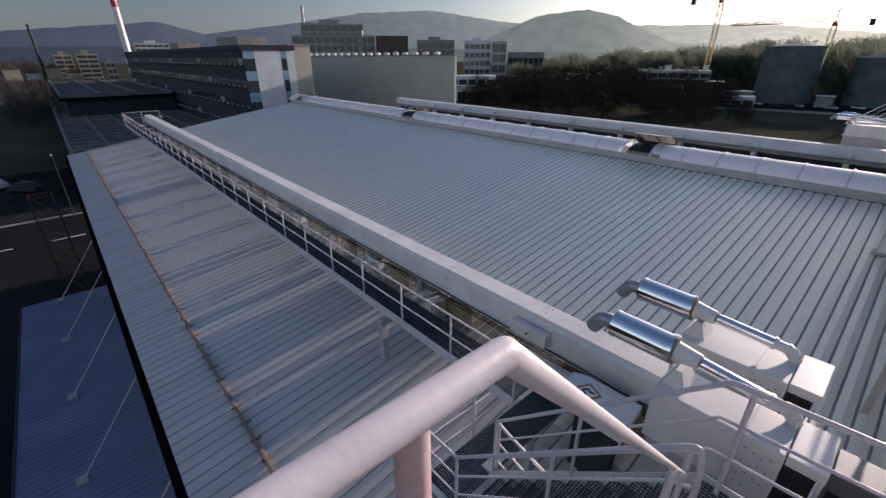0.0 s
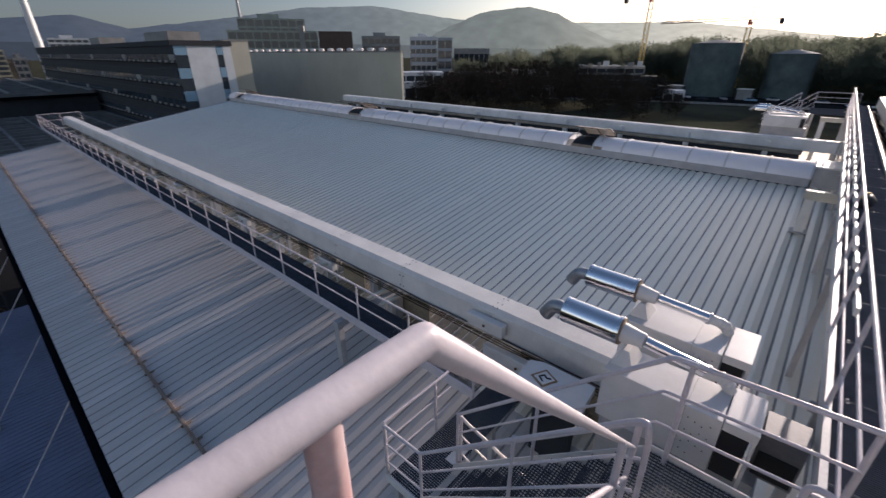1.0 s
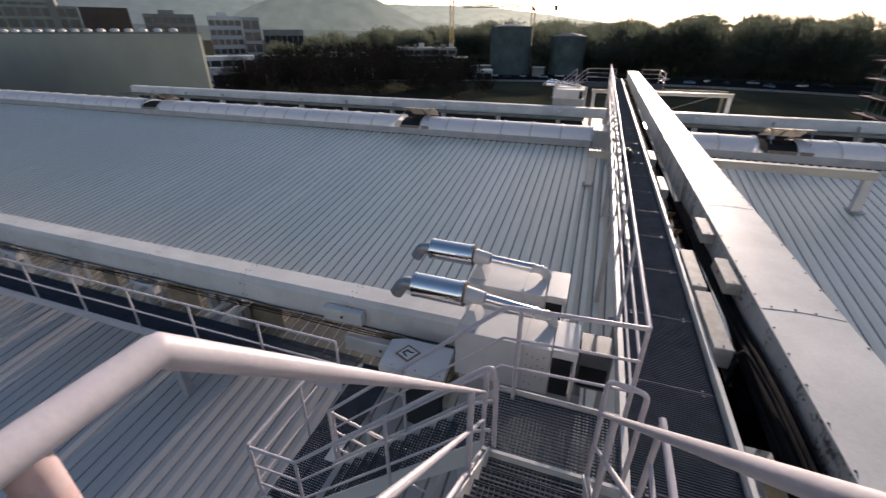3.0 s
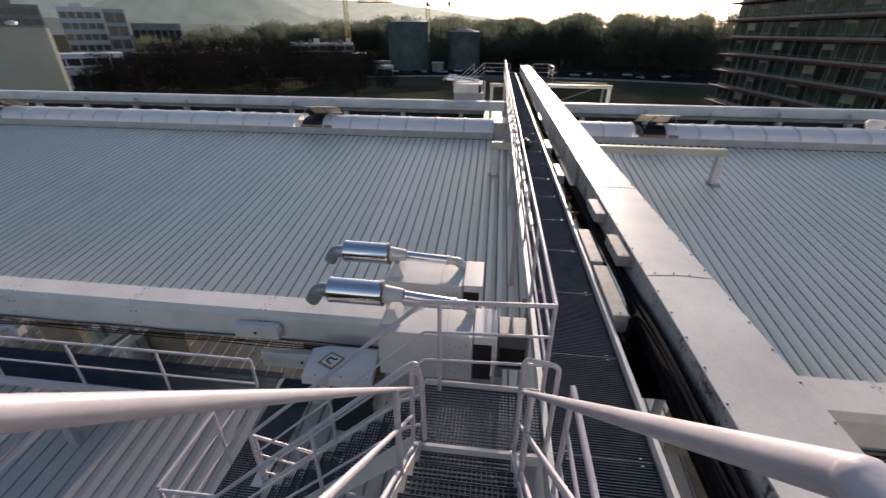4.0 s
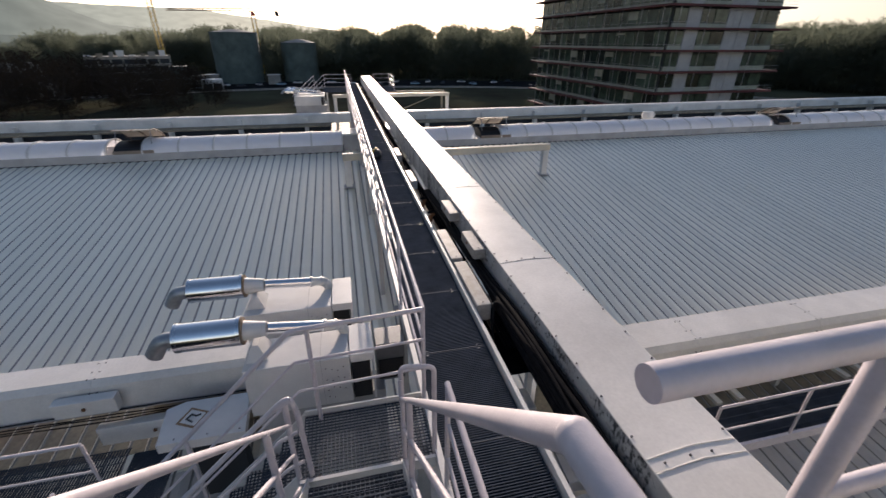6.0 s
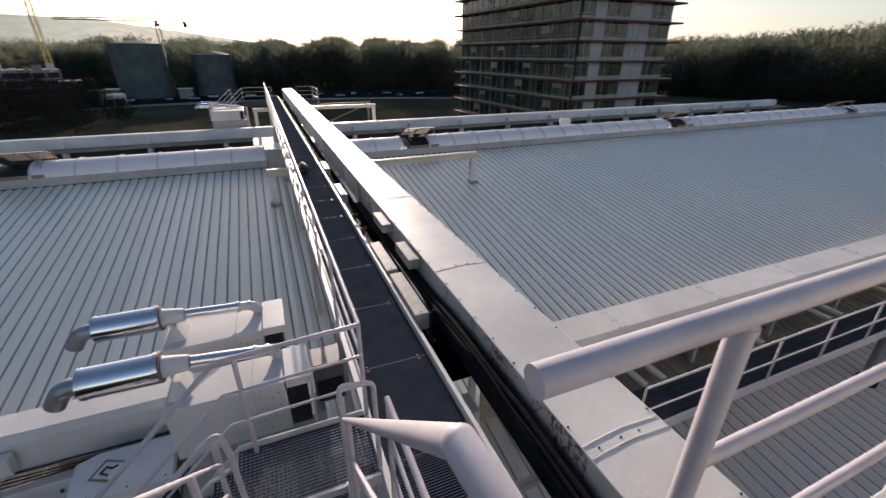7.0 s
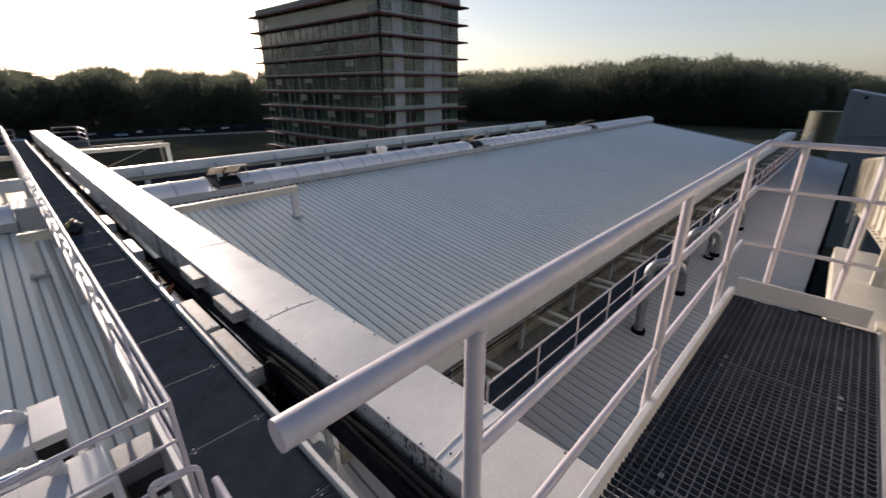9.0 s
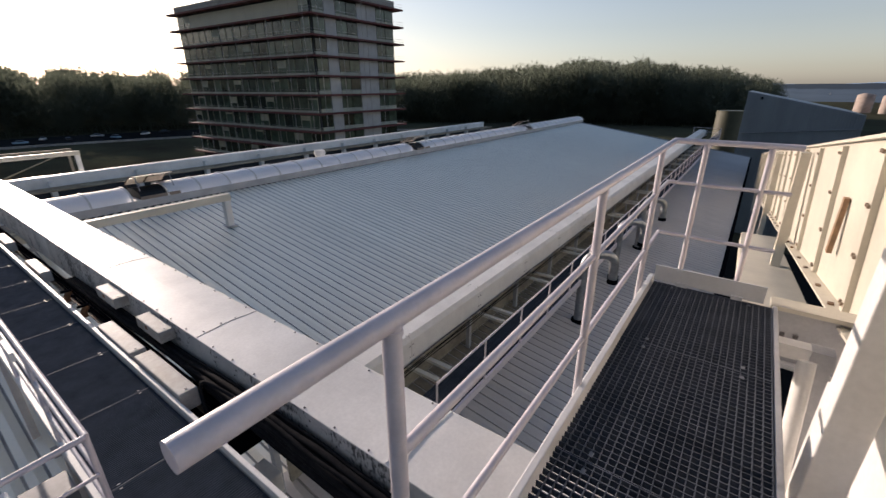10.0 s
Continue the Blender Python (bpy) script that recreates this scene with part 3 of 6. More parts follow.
# ---- ducts along the roof ----
BOLT = bpy.data.meshes.new("bolt")
bm = bmesh.new()
bmesh.ops.create_cone(bm, cap_ends=True, segments=6, radius1=0.011, radius2=0.009, depth=0.012)
bm.to_mesh(BOLT)
bm.free()
BOLT.materials.append(M["bolt"])


def bolt(parent, x, y, z):
    o = new("bolt", BOLT)
    o.parent, o.location = parent, (x, y, z)


def x_duct(x0, x1, y0, y1, zt, h, step, label, detail=True):
    d = thing("duct", label, "duct", "roof ducts")
    n = max(1, round((x1 - x0) / step))
    w = (x1 - x0) / n
    prof = [(y0 + 0.07, zt), (y1 - 0.02, zt), (y1, zt - 0.02), (y1, zt - h), (y0, zt - h), (y0, zt - 0.10)]
    for i in range(n):
        a = x0 + i * w
        sec = part("section", extrude_profile(bmesh.new(), prof, a + 0.003, a + w - 0.003), "duct", d)
        if detail and abs(a) < 16:
            for e in (0.05, w - 0.05):
                for u in (0.12, 0.42, 0.8):
                    bolt(sec, a + e, y0 + u * (y1 - y0), zt + 0.005)
                for v in (0.2, 0.45):
                    part("rivet", boxed(a + e - 0.012, a + e + 0.012, y0 - 0.008, y0 - 0.001, zt - v - 0.012, zt - v + 0.012), "bolt", sec)
    if detail:
        part("flange", boxed(x0, x1, y0 - 0.03, y0 - 0.001, zt - h + 0.02, zt - h + 0.06), "grey", d)
    return d


XD_Z = -4.30
x_duct(-43.5, -1.15, 5.56, 6.08, XD_Z, 0.60, 2.5, "long white painted boxed duct raised over the roof")
x_duct(3.1, 56.0, 4.40, 5.10, XD_Z, 0.60, 2.5, "long white painted boxed duct raised over the roof")
x_duct(-43.0, 53.0, 31.0, 31.6, -4.38, 0.62, 2.5, "long white boxed duct beyond the roof ridge", False)
# added sheets, mostly unseen, keep the sun off the lower roof
for x0, x1, y in ((-3.2, -1.2, 6.0), (3.1, 55.0, 5.02)):
    p = thing("duct_plinth", "dirty tan sheet added under the roof duct to stop the sun", "plinth", "duct plinths")
    part("sheet", boxed(x0, x1, y - 0.06, y, roof_z(y) + 0.01, XD_Z - 0.602), "tan", p)
for k in range(14):
    x = -40.0 + 2.5 * k
    p = thing("duct_plinth", "pair of slim grey steel posts carrying the roof duct", "plinth", "duct plinths")
    for dx in ((0.0, 0.42), (0.0, 0.42, 0.9), (0.0, 0.3))[k % 3]:
        part("post", boxed(x + dx, x + dx + 0.13, 5.72, 5.86, roof_z(5.8) + 0.01, XD_Z - 0.602), "grey", p)
    part("rail_beam", boxed(x - 0.15, x + 1.2, 5.70, 5.88, XD_Z - 0.70, XD_Z - 0.603), "grey", p)
# low sheets added near the stair to shade the lower roof there
for x, w in ((-11.3, 0.5), (-10.2, 0.16), (-9.0, 0.9), (-7.6, 0.3), (-6.9, 1.2)):
    p = thing("duct_plinth", "low dirty sheet added under the roof duct to shade the roof", "plinth", "duct plinths")
    part("sheet", boxed(x, x + w, 5.98, 6.03, roof_z(6.0) + 0.01, XD_Z - 0.9), "tan", p)
# dirt washed down from the duct lies on the sheets beneath it
for x0, x1, y0, y1 in ((-42.9, -1.3, 5.66, 7.0), (3.3, 55.0, 4.2, 4.94)):
    g = Mesh()
    for i in range(int((x1 - x0) / PITCH)):
        a = X_L + PITCH * (math.ceil((x0 - X_L) / PITCH) + i)
        g.hexa([(a + 0.035, y0, roof_z(y0) + 0.017), (a + PITCH - 0.035, y0, roof_z(y0) + 0.017), (a + PITCH - 0.035, y1, roof_z(y1) + 0.017), (a + 0.035, y1, roof_z(y1) + 0.017),
                (a + 0.035, y0, roof_z(y0) + 0.037), (a + PITCH - 0.035, y0, roof_z(y0) + 0.037), (a + PITCH - 0.035, y1, roof_z(y1) + 0.037), (a + 0.035, y1, roof_z(y1) + 0.037)])
    d = thing("dirty_sheet", "tan dirt-stained cover strips on the roof beneath the duct", "roof sheet", "dirty sheets")
    g.part("cover_strip", "tan", d, kind="stuff")
# cable bundle and pipe along the near faces of the ducts
for x0, x1, y in ((-43.0, -1.3, 5.50), (3.2, 55.5, 4.34)):
    c = thing("cable_tray", "dark cable bundle clipped along the duct foot", "cable tray", "cable trays")
    for k, (dy, dz) in enumerate(((0, -0.52), (-0.05, -0.56), (-0.03, -0.62), (-0.09, -0.62))):
        pts = [(x0 + (x1 - x0) * i / 60, y + dy + 0.01 * math.sin(i * 1.7 + k), XD_Z + dz + 0.012 * math.sin(i * 2.3 + 2 * k)) for i in range(61)]
        part("cable", tubed(pts, 0.010, 5), "dark", c)
# small grey boxes on the near duct face and the beige pipe beneath
for x0, x1, z0, z1 in ((-4.1, -3.3, -4.72, -4.47), (-3.7, -2.2, -5.35, -5.02), (-14.0, -13.4, -5.2, -4.95), (-9.2, -8.6, -5.2, -4.95), (-20.0, -19.2, -5.2, -4.95)):
    b = thing("terminal_box", "grey painted metal terminal box on the duct", "terminal box", "terminal boxes")
    part("case", boxed(x0, x1, 5.36, 5.52, z0, z1, bevel=0.012), "duct", b)
    part("knob", boxed((x0 + x1) / 2 - 0.02, (x0 + x1) / 2 + 0.02, 5.33, 5.358, (z0 + z1) / 2 - 0.02, (z0 + z1) / 2 + 0.02), "rust", b)

# the broad duct beside the walkway
yduct = thing("duct", "broad white painted boxed duct beside the roof walkway", "duct", "roof ducts")
YD = (2.16, 2.97, -2.63)
ys = [-0.9, 1.6, 4.78, 8.1] + [8.1 + 3.6 * i for i in range(1, 10)]
prof = [(YD[0], YD[2] - 0.014), (YD[0] + 0.42, YD[2]), (YD[1] - 0.03, YD[2] - 0.006), (YD[1], YD[2] - 0.03), (YD[1], YD[2] - 0.62), (YD[0], YD[2] - 0.62)]
wear = random.Random(3)
for a, b in zip(ys, ys[1:]):
    sec = part("section", extrude_profile(bmesh.new(), prof, a + 0.002, b - 0.002, axis="y"), "duct", yduct)
    for k in range(int((b - a) / 0.42)):
        y = a + 0.2 + 0.42 * k
        if y < 14:
            bolt(sec, YD[1] - 0.05, y, YD[2] - 0.001)
            bolt(sec, YD[0] + 0.025, y + 0.1, YD[2] - 0.009)
            part("rivet", boxed(YD[0] - 0.008, YD[0] - 0.001, y - 0.01, y + 0.01, YD[2] - 0.10, YD[2] - 0.08), "bolt", sec)
            part("rivet", boxed(YD[0] - 0.008, YD[0] - 0.001, y + 0.05, y + 0.07, YD[2] - 0.19, YD[2] - 0.17), "bolt", sec)
    if b < 14:
        # the lapped joint: a dark, slightly wavy lip with a few screws
        lip = [(YD[0] + 0.01, b, YD[2] - 0.013), (YD[0] + 0.2, b + 0.012, YD[2] - 0.006), (YD[0] + 0.42, b + 0.02, YD[2] + 0.001), (YD[0] + 0.6, b + 0.008, YD[2] - 0.002), (YD[1] - 0.03, b - 0.004, YD[2] - 0.006)]
        if b < 2:
            for dy in (-0.015, 0.10):
                part("lip", tubed([(x, y + dy + 0.02 * (x - YD[0]), z + 0.001) for x, y, z in lip], 0.006, 6), "duct", sec, "pale folded joint in the sheet")
        else:
            part("lip", tubed(lip, 0.0035, 5), "bolt", sec, "dark lapped joint in the sheet")
        for x in (0.12, 0.34, 0.52):
            bolt(sec, YD[0] + x, b + 0.05 + wear.uniform(-0.01, 0.02), YD[2] - 0.006 + (0.009 if x > 0.3 else 0.0))
side_sheet = part("side_sheet", boxed(YD[0] - 0.0045, YD[0] - 0.0005, -0.85, 16.0, YD[2] - 0.60, YD[2] - 0.024), "mouldy", yduct, "side sheet with black mould stains")
# support beams across under it
for y, z, x0, x1 in ((14.8, -3.38, 0.12, 7.85), (33.2, -3.38, -0.3, 8.4)):
    s = thing("support_beam", "pale painted steel cross beam on posts over the roof", "beam", "support beams")
    part("beam", boxed(x0, x1, y - 0.11, y + 0.11, z - 0.24, z, bevel=0.01), "cream", s)
    for x in (x0 + 0.15, x1 - 0.15):
        part("post", boxed(x - 0.11, x + 0.11, y - 0.11, y + 0.11, roof_z(y), z - 0.242, bevel=0.008), "duct", s)
        part("foot_plate", boxed(x - 0.2, x + 0.2, y - 0.2, y + 0.2, roof_z(y) + 0.02, roof_z(y) + 0.05), "grey", s)

# ---- walkway ----
WZ = -3.0
walkway = thing("walkway", "dark steel grating walkway running along the duct", "walkway")
y = -0.02
while y < 37:
    panel = grating(0.80, 1.595, y, y + 1.197, WZ, "x", 0.025, 0.10, 0.03, 0.010, 0.012).part("grating", "grate", walkway)
    part("joint_bar", boxed(0.80, 1.595, y + 1.199, y + 1.206, WZ - 0.03, WZ + 0.002), "joint", panel)
    if y < 16:
        for xx in (0.90, 1.48):
            for dy in (1.16, 1.225):
                part("clip", boxed(xx, xx + 0.022, y + dy, y + dy + 0.010, WZ + 0.001, WZ + 0.005), "grey", panel)
    y += 1.21
part("kerb", boxed(1.61, 1.655, -0.6, 37.0, WZ - 0.16, WZ + 0.08, bevel=0.006), "duct", walkway)
part("stringer", boxed(0.74, 0.795, -0.6, 37.0, WZ - 0.16, WZ + 0.03), "duct", walkway)
for i in range(10):
    yy = 1.0 + 3.9 * i
    part("cross_beam", boxed(0.70, 3.0, yy, yy + 0.1, WZ - 0.34, WZ - 0.262), "grey", walkway)
    part("leg", boxed(0.76, 0.86, yy, yy + 0.1, roof_z(yy) if yy < Y_BACK else GROUND, WZ - 0.342), "grey", walkway)
    part("leg", boxed(2.85, 2.95, yy, yy + 0.1, roof_z(yy) if yy < Y_BACK else GROUND, WZ - 0.342), "grey", walkway)
# added sheet, no cable tray, coloured dark for the shade below the grating
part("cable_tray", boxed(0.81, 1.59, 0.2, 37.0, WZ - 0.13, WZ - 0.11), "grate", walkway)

RAIL_R = 0.021


def railing(label, top, posts, h, r=RAIL_R, mids=(0.35, 0.68), group="", seg=8, foot=True):
    """A tube railing: top is the polyline of the top rail, posts the places of its uprights on that line, at top height."""
    g = thing("railing", label, "railing", group)
    part("top_rail", tubed(top, r, seg), "rail", g)
    for m in mids:
        part("knee_rail", tubed([(x, y, z - h * (1 - m)) for x, y, z in top], r * 0.72, seg), "rail", g)
    for x, y, z in posts:
        p = part("post", tubed([(x, y, z - h - 0.04), (x, y, z - r * 0.6)], r * 0.95, seg), "rail", g)
        if foot:
            part("foot_plate", boxed(x - 0.03, x + 0.03, y - 0.04, y + 0.04, z - h - 0.05, z - h - 0.035), "rail", p)
    return g


RT = WZ + 1.05
wr = railing("white tube railing along the walkway", [(0.76, 2.95, RT), (0.76, 37, RT)], [(0.76, 2.97 + 1.62 * i, RT) for i in range(22)], 1.05)
# net-like clips on the far railing
for i in range(46):
    yy = 5.0 + 0.62 * i
    part("clip_plate", boxed(0.705, 0.735, yy, yy + 0.36, RT - 0.27, RT - 0.18), "duct", wr)
railing("white tube railing along the walkway", [(0.76, -0.4, RT), (0.76, 2.07, RT)], [(0.76, 0.4, RT), (0.76, 2.04, RT)], 1.05)

# black hose, cables and boxes beside the broad duct
hose = thing("hose_bundle", "thick black hose bundle looping beside the duct", "hose")
wob = random.Random(5)
for k in range(15):
    u, v = 0.062 * (k % 3), 0.062 * (k // 3)
    run = [(1.965 + u + wob.uniform(-0.012, 0.012), 3.5 - 0.38 * i, -2.80 - v - 0.003 * i + wob.uniform(-0.022, 0.012)) for i in range(12)]
    if k == 0:
        # one of them loops out over the kerb and down
        pts = [(1.80 + 0.02 * k, 3.70, -3.6), (1.80 + 0.012 * k, 4.0, -3.1), (1.86 + 0.3 * u, 4.14 - 0.01 * k, -2.72 - 0.01 * k)] + run
    else:
        # the rest come down along the foot of the duct
        pts = [(1.99 + 0.9 * u, 9.5 - 0.9 * i, -3.10 - 0.12 * v + 0.03 * min(i, 5) + wob.uniform(-0.01, 0.01)) for i in range(6)] + [(1.985 + 0.9 * u, 4.15, -2.86 - 0.8 * v)] + run
    part("hose", tubed(rounded(pts, 0.25, 4), 0.030 if k % 2 else (0.026 if k > 4 else 0.02), 8), "hose", hose)
cab = thing("cable_tray", "dark dusty cable run between walkway and duct", "cable tray", "cable trays")
for k in range(4):
    part("cable", tubed([(1.86 + 0.04 * k, 3.6 + 0.8 * i, -3.12 + 0.02 * math.sin(1.9 * i + k)) for i in range(40)], 0.017, 5), "dark", cab)
part("tray", boxed(1.82, 2.02, 4.0, 36.0, -3.18, -3.15), "rusty", cab)
# added black plate stands in for the dark gap under the hoses
part("oily_tray", boxed(1.68, 2.12, 3.42, 4.6, -3.34, -3.31), "dark", cab, "black tray end added to darken the gap")
for y0, y1, x0, x1, z0, z1 in ((4.18, 5.36, 1.66, 1.85, -3.10, -2.86), (5.50, 6.62, 1.66, 1.84, -3.10, -2.88), (5.36, 6.08, 1.97, 2.155, -2.86, -2.70), (6.88, 7.60, 1.97, 2.155, -2.86, -2.70), (9.6, 10.6, 1.69, 1.85, -3.10, -2.90), (12.2, 13.2, 1.69, 1.85, -3.10, -2.90)):
    b = thing("junction_box", "white painted metal junction box beside the duct", "junction box", "junction boxes")
    # the boxes stand in shade, so their white paint is set darker
    part("case", boxed(x0, x1, y0, y1, z0, z1, bevel=0.012), "box_paint", b)
    part("lid_screw", boxed((x0 + x1) / 2 - 0.01, (x0 + x1) / 2 + 0.01, y0 + 0.05, y0 + 0.07, z1 + 0.001, z1 + 0.006), "bolt", b)
    part("label_plate", boxed(x0 - 0.004, x0 - 0.001, (y0 + y1) / 2, (y0 + y1) / 2 + 0.06, (z0 + z1) / 2, (z0 + z1) / 2 + 0.05), "rust", b)
gap = thing("cable_bracket", "white painted steel bracket below the hoses", "bracket")
part("case", boxed(1.76, 2.02, 3.05, 3.36, -3.75, -3.50, bevel=0.015), "duct", gap)
part("arm", boxed(1.68, 2.14, 2.05, 2.13, -3.50, -3.43), "duct", gap)
part("post", boxed(1.72, 1.80, 2.04, 2.14, roof_z(2.1), -3.502), "duct", gap)
part("stay", tubed([(1.76, 2.09, -3.75), (2.05, 2.09, -3.45)], 0.025, 8), "rail", gap)
for yy in (7.3, 8.1):
    v = thing("valve", "small dark rusty valve beside the walkway", "valve", "valves")
    part("body", tubed([(1.70, yy, -2.99), (1.70, yy, -2.90), (1.76, yy + 0.02, -2.84)], 0.04, 10), "rust", v)
    part("handle", boxed(1.64, 1.78, yy - 0.02, yy + 0.02, -2.83, -2.80), "dark", v)
    part("tail", tubed([(1.70, yy, -2.94), (1.80, yy + 0.15, -2.98), (1.84, yy + 0.3, -3.05)], 0.016, 6), "dark", v)


# ---- gangways beside the roof ducts ----
def gangway(x0, x1, yr, zf, h, step, posts_to):
    g = thing("gangway", "narrow steel gangway beside the roof duct", "gangway", "gangways")
    grating(x0, x1, yr + 0.03, yr + 0.70, zf, "y", 0.036, 0.11, 0.028, 0.006).part("floor", "grate", g, "dark open bar grating", "stuff")
    part("edge", boxed(x0, x1, yr - 0.015, yr + 0.025, zf - 0.10, zf + 0.06), "rail", g)
    n = round((x1 - x0) / step)
    railing("white tube railing along the roof gangway", [(x0, yr, zf + h), (x1, yr, zf + h)], [(x0 + i * (x1 - x0) / n, yr, zf + h) for i in range(n + 1)], h, 0.020, (0.5,), "gangway railings", 6, False)
    for i in range(int((x1 - x0) / 2.6)):
        x = x0 + 1 + 2.6 * i
        for dx in (0.0, 0.42):
            part("bracket", boxed(x + dx - 0.05, x + dx + 0.05, yr + 0.73, yr + posts_to, zf - 0.04, zf + 0.02), "cream", g)
        part("leg", boxed(x - 0.05, x + 0.05, yr + posts_to - 0.1, yr + posts_to, roof_z(yr + posts_to), zf - 0.041), "grey", g)


gangway(-44.0, -3.04, 4.20, -5.0, 0.91, 1.45, 1.75)
gangway(4.6, 56.0, 3.02, -5.0, 0.91, 1.45, 1.75)
for x0, y0 in ((-44.0, 4.2), (56.0, 3.02)):
    railing("white tube railing round the end of a gangway", [(x0, y0, -4.09), (x0, y0 + 2.6, -4.09)], [(x0, y0 + 0.02, -4.09), (x0, y0 + 1.3, -4.09), (x0, y0 + 2.6, -4.09)], 0.91, 0.02, (0.5,), "gangway railings", 6, False)
# the portal bracket on the lower roof
f = thing("support_frame", "blue-grey painted steel portal under the gangway", "support frame")
part("post", boxed(-6.62, -6.46, 4.00, 4.14, roof_z(4.05), -5.25, bevel=0.01), "grey", f)
part("post", boxed(-6.62, -6.46, 5.5, 5.64, roof_z(5.6), -5.25, bevel=0.01), "grey", f)
part("beam", boxed(-6.62, -6.46, 4.00, 5.64, -5.248, -5.12, bevel=0.01), "grey", f)

# ---- platform ----
PZ, RZ = -1.28, -0.245
platform = thing("platform", "steel grating platform with white steel edges", "platform")
for x0, x1 in ((-0.25, 0.78), (0.79, 1.80), (1.81, 2.85), (2.86, 3.80)):
    grating(x0, x1, -0.47, 0.275, PZ, "y", 0.034, 0.034, 0.030, 0.0042, 0.0004, 0.028).part("grating", "tread", platform)
    part("joint_bar", boxed(x1, x1 + 0.006, -0.47, 0.275, PZ - 0.03, PZ + 0.001), "tread", platform)
    for y in (-0.34, 0.14):
        for dx in (-0.05, 0.05):
            part("clip", boxed(x1 + dx - 0.014, x1 + dx + 0.014, y - 0.009, y + 0.009, PZ + 0.001, PZ + 0.004), "joint", platform)
part("edge_channel", boxed(0.55, 3.86, 0.285, 0.320, PZ - 0.16, PZ + 0.035, bevel=0.006), "white", platform)
part("edge_channel", boxed(-0.25, 3.86, -0.505, -0.475, PZ - 0.16, PZ - 0.002, bevel=0.006), "grey", platform)
part("toe_board", boxed(3.812, 3.826, -0.42, 0.28, PZ + 0.012, PZ + 0.135), "white", platform)
for y in (-0.3, 0.05):
    part("toe_clip", boxed(3.79, 3.810, y, y + 0.07, PZ + 0.003, PZ + 0.03), "white", platform)
for x in (0.9, 3.78):
    part("cross_beam", boxed(x - 0.06, x + 0.06, -0.472, 0.280, PZ - 0.2, PZ - 0.035), "grey", platform)
    part("leg", boxed(x - 0.06, x + 0.06, -0.85, -0.73, roof_z(0), PZ - 0.2), "grey", platform)
    part("arm", boxed(x - 0.05, x + 0.05, -0.85, -0.474, PZ - 0.3, PZ - 0.201), "duct", platform)
prail = thing("railing", "thick white tube railing round the stair platform", "railing")
part("top_rail", tubed([(0.541, 0.318, RZ), (2.3, 0.33, RZ), (4.14, 0.352, RZ), (4.13, -0.42, RZ)], 0.0212, 28), "rail", prail)
for z in (-0.56, -0.98):
    part("knee_rail", tubed([(0.9, 0.32, z), (4.14, 0.352, z), (4.13, -0.42, z)], 0.0145, 12), "rail", prail)
for x, y, r in ((0.905, 0.32, 0.0195), (2.22, 0.33, 0.019), (3.60, 0.345, 0.019), (4.14, 0.14, 0.019), (4.135, -0.25, 0.019)):
    p = part("post", tubed([(x, y, PZ - 0.12), (x, y, RZ)], r, 14), "rail", prail)
    part("weld", tubed([(x, y, RZ - 0.03), (x, y, RZ - 0.018)], r * 1.12, 14), "rail", p)


# ---- stairs ----
def flight(label, start, step, n, width_axis, w0, w1, rise):
    """Open grating treads; start is the first nosing, step the run per tread along the stair."""
    s = thing("staircase", label, "staircase", "stairs")
    for i in range(n):
        a = start + step * i
        z = rise[0] + (rise[1] - rise[0]) * (i + 1) / (n + 1)
        lo, hi = sorted((a, a + step * 1.08))
        if width_axis == "x":
            g = grating(w0, w1, lo, hi, z, "x", 0.033, 0.033, 0.026, 0.0055)
            g.box(w0, w1, hi - 0.006, hi, z - 0.045, z + 0.002)
        else:
            g = grating(lo, hi, w0, w1, z, "y", 0.033, 0.033, 0.026, 0.0055)
            g.box(lo, lo + 0.006, w0, w1, z - 0.045, z + 0.002)
        g.part("tread", "tread", s)
    return s


stair = flight("white steel stair with grating treads going down to the landing", 0.27, 0.232, 8, "x", -0.24, 0.44, (PZ, WZ))
for x in (-0.285, 0.455):
    g = Mesh()
    g.hexa([(x, 0.24, PZ - 0.20), (x + 0.014, 0.24, PZ - 0.20), (x + 0.014, 2.36, WZ - 0.16), (x, 2.36, WZ - 0.16),
            (x, 0.24, PZ - 0.02), (x + 0.014, 0.24, PZ - 0.02), (x + 0.014, 2.36, WZ + 0.02), (x, 2.36, WZ + 0.02)])
    g.part("stringer", "white", stair)

A, B = Vector((-0.158, 0.208, -0.187)), Vector((-0.35, 2.42, -2.46))
sr = thing("railing", "thick white tube handrail beside the stair", "railing", "stair handrails")
part("handrail", tubed([(-0.158, -0.9, -0.187), (-0.158, 0.206, -0.187), (-0.1583, 0.211, -0.1885), tuple(B)], 0.0136, 28), "rail", sr)
# the red lens light on this post is put into its paint
part("post", tubed([(-0.160, 0.121, PZ), (-0.160, 0.121, -0.195)], 0.0128, 18), "red_lit", sr, "post of the handrail with red flare light in its paint")
for d in (-0.36, -0.72):
    part("knee_rail", tubed([(-0.17, -0.9, -0.2 + d), (-0.17, 0.19, -0.2 + d), (-0.345, 2.36, -2.34 + d)], 0.0145, 10), "rail", sr)
for t_ in (0.68, 0.985):
    p = A.lerp(B, t_)
    part("post", tubed([(p.x, p.y, p.z - (1.0 if t_ < 0.9 else 0.9)), tuple(p)], 0.0195, 12), "rail", sr)
part("end_stub", tubed([(-0.35, 2.42, -2.50), (-0.352, 2.44, -2.24)], 0.0215, 12), "rail", sr)
A, B = Vector((0.42, 0.257, -0.220)), Vector((0.49, 2.42, -2.38))
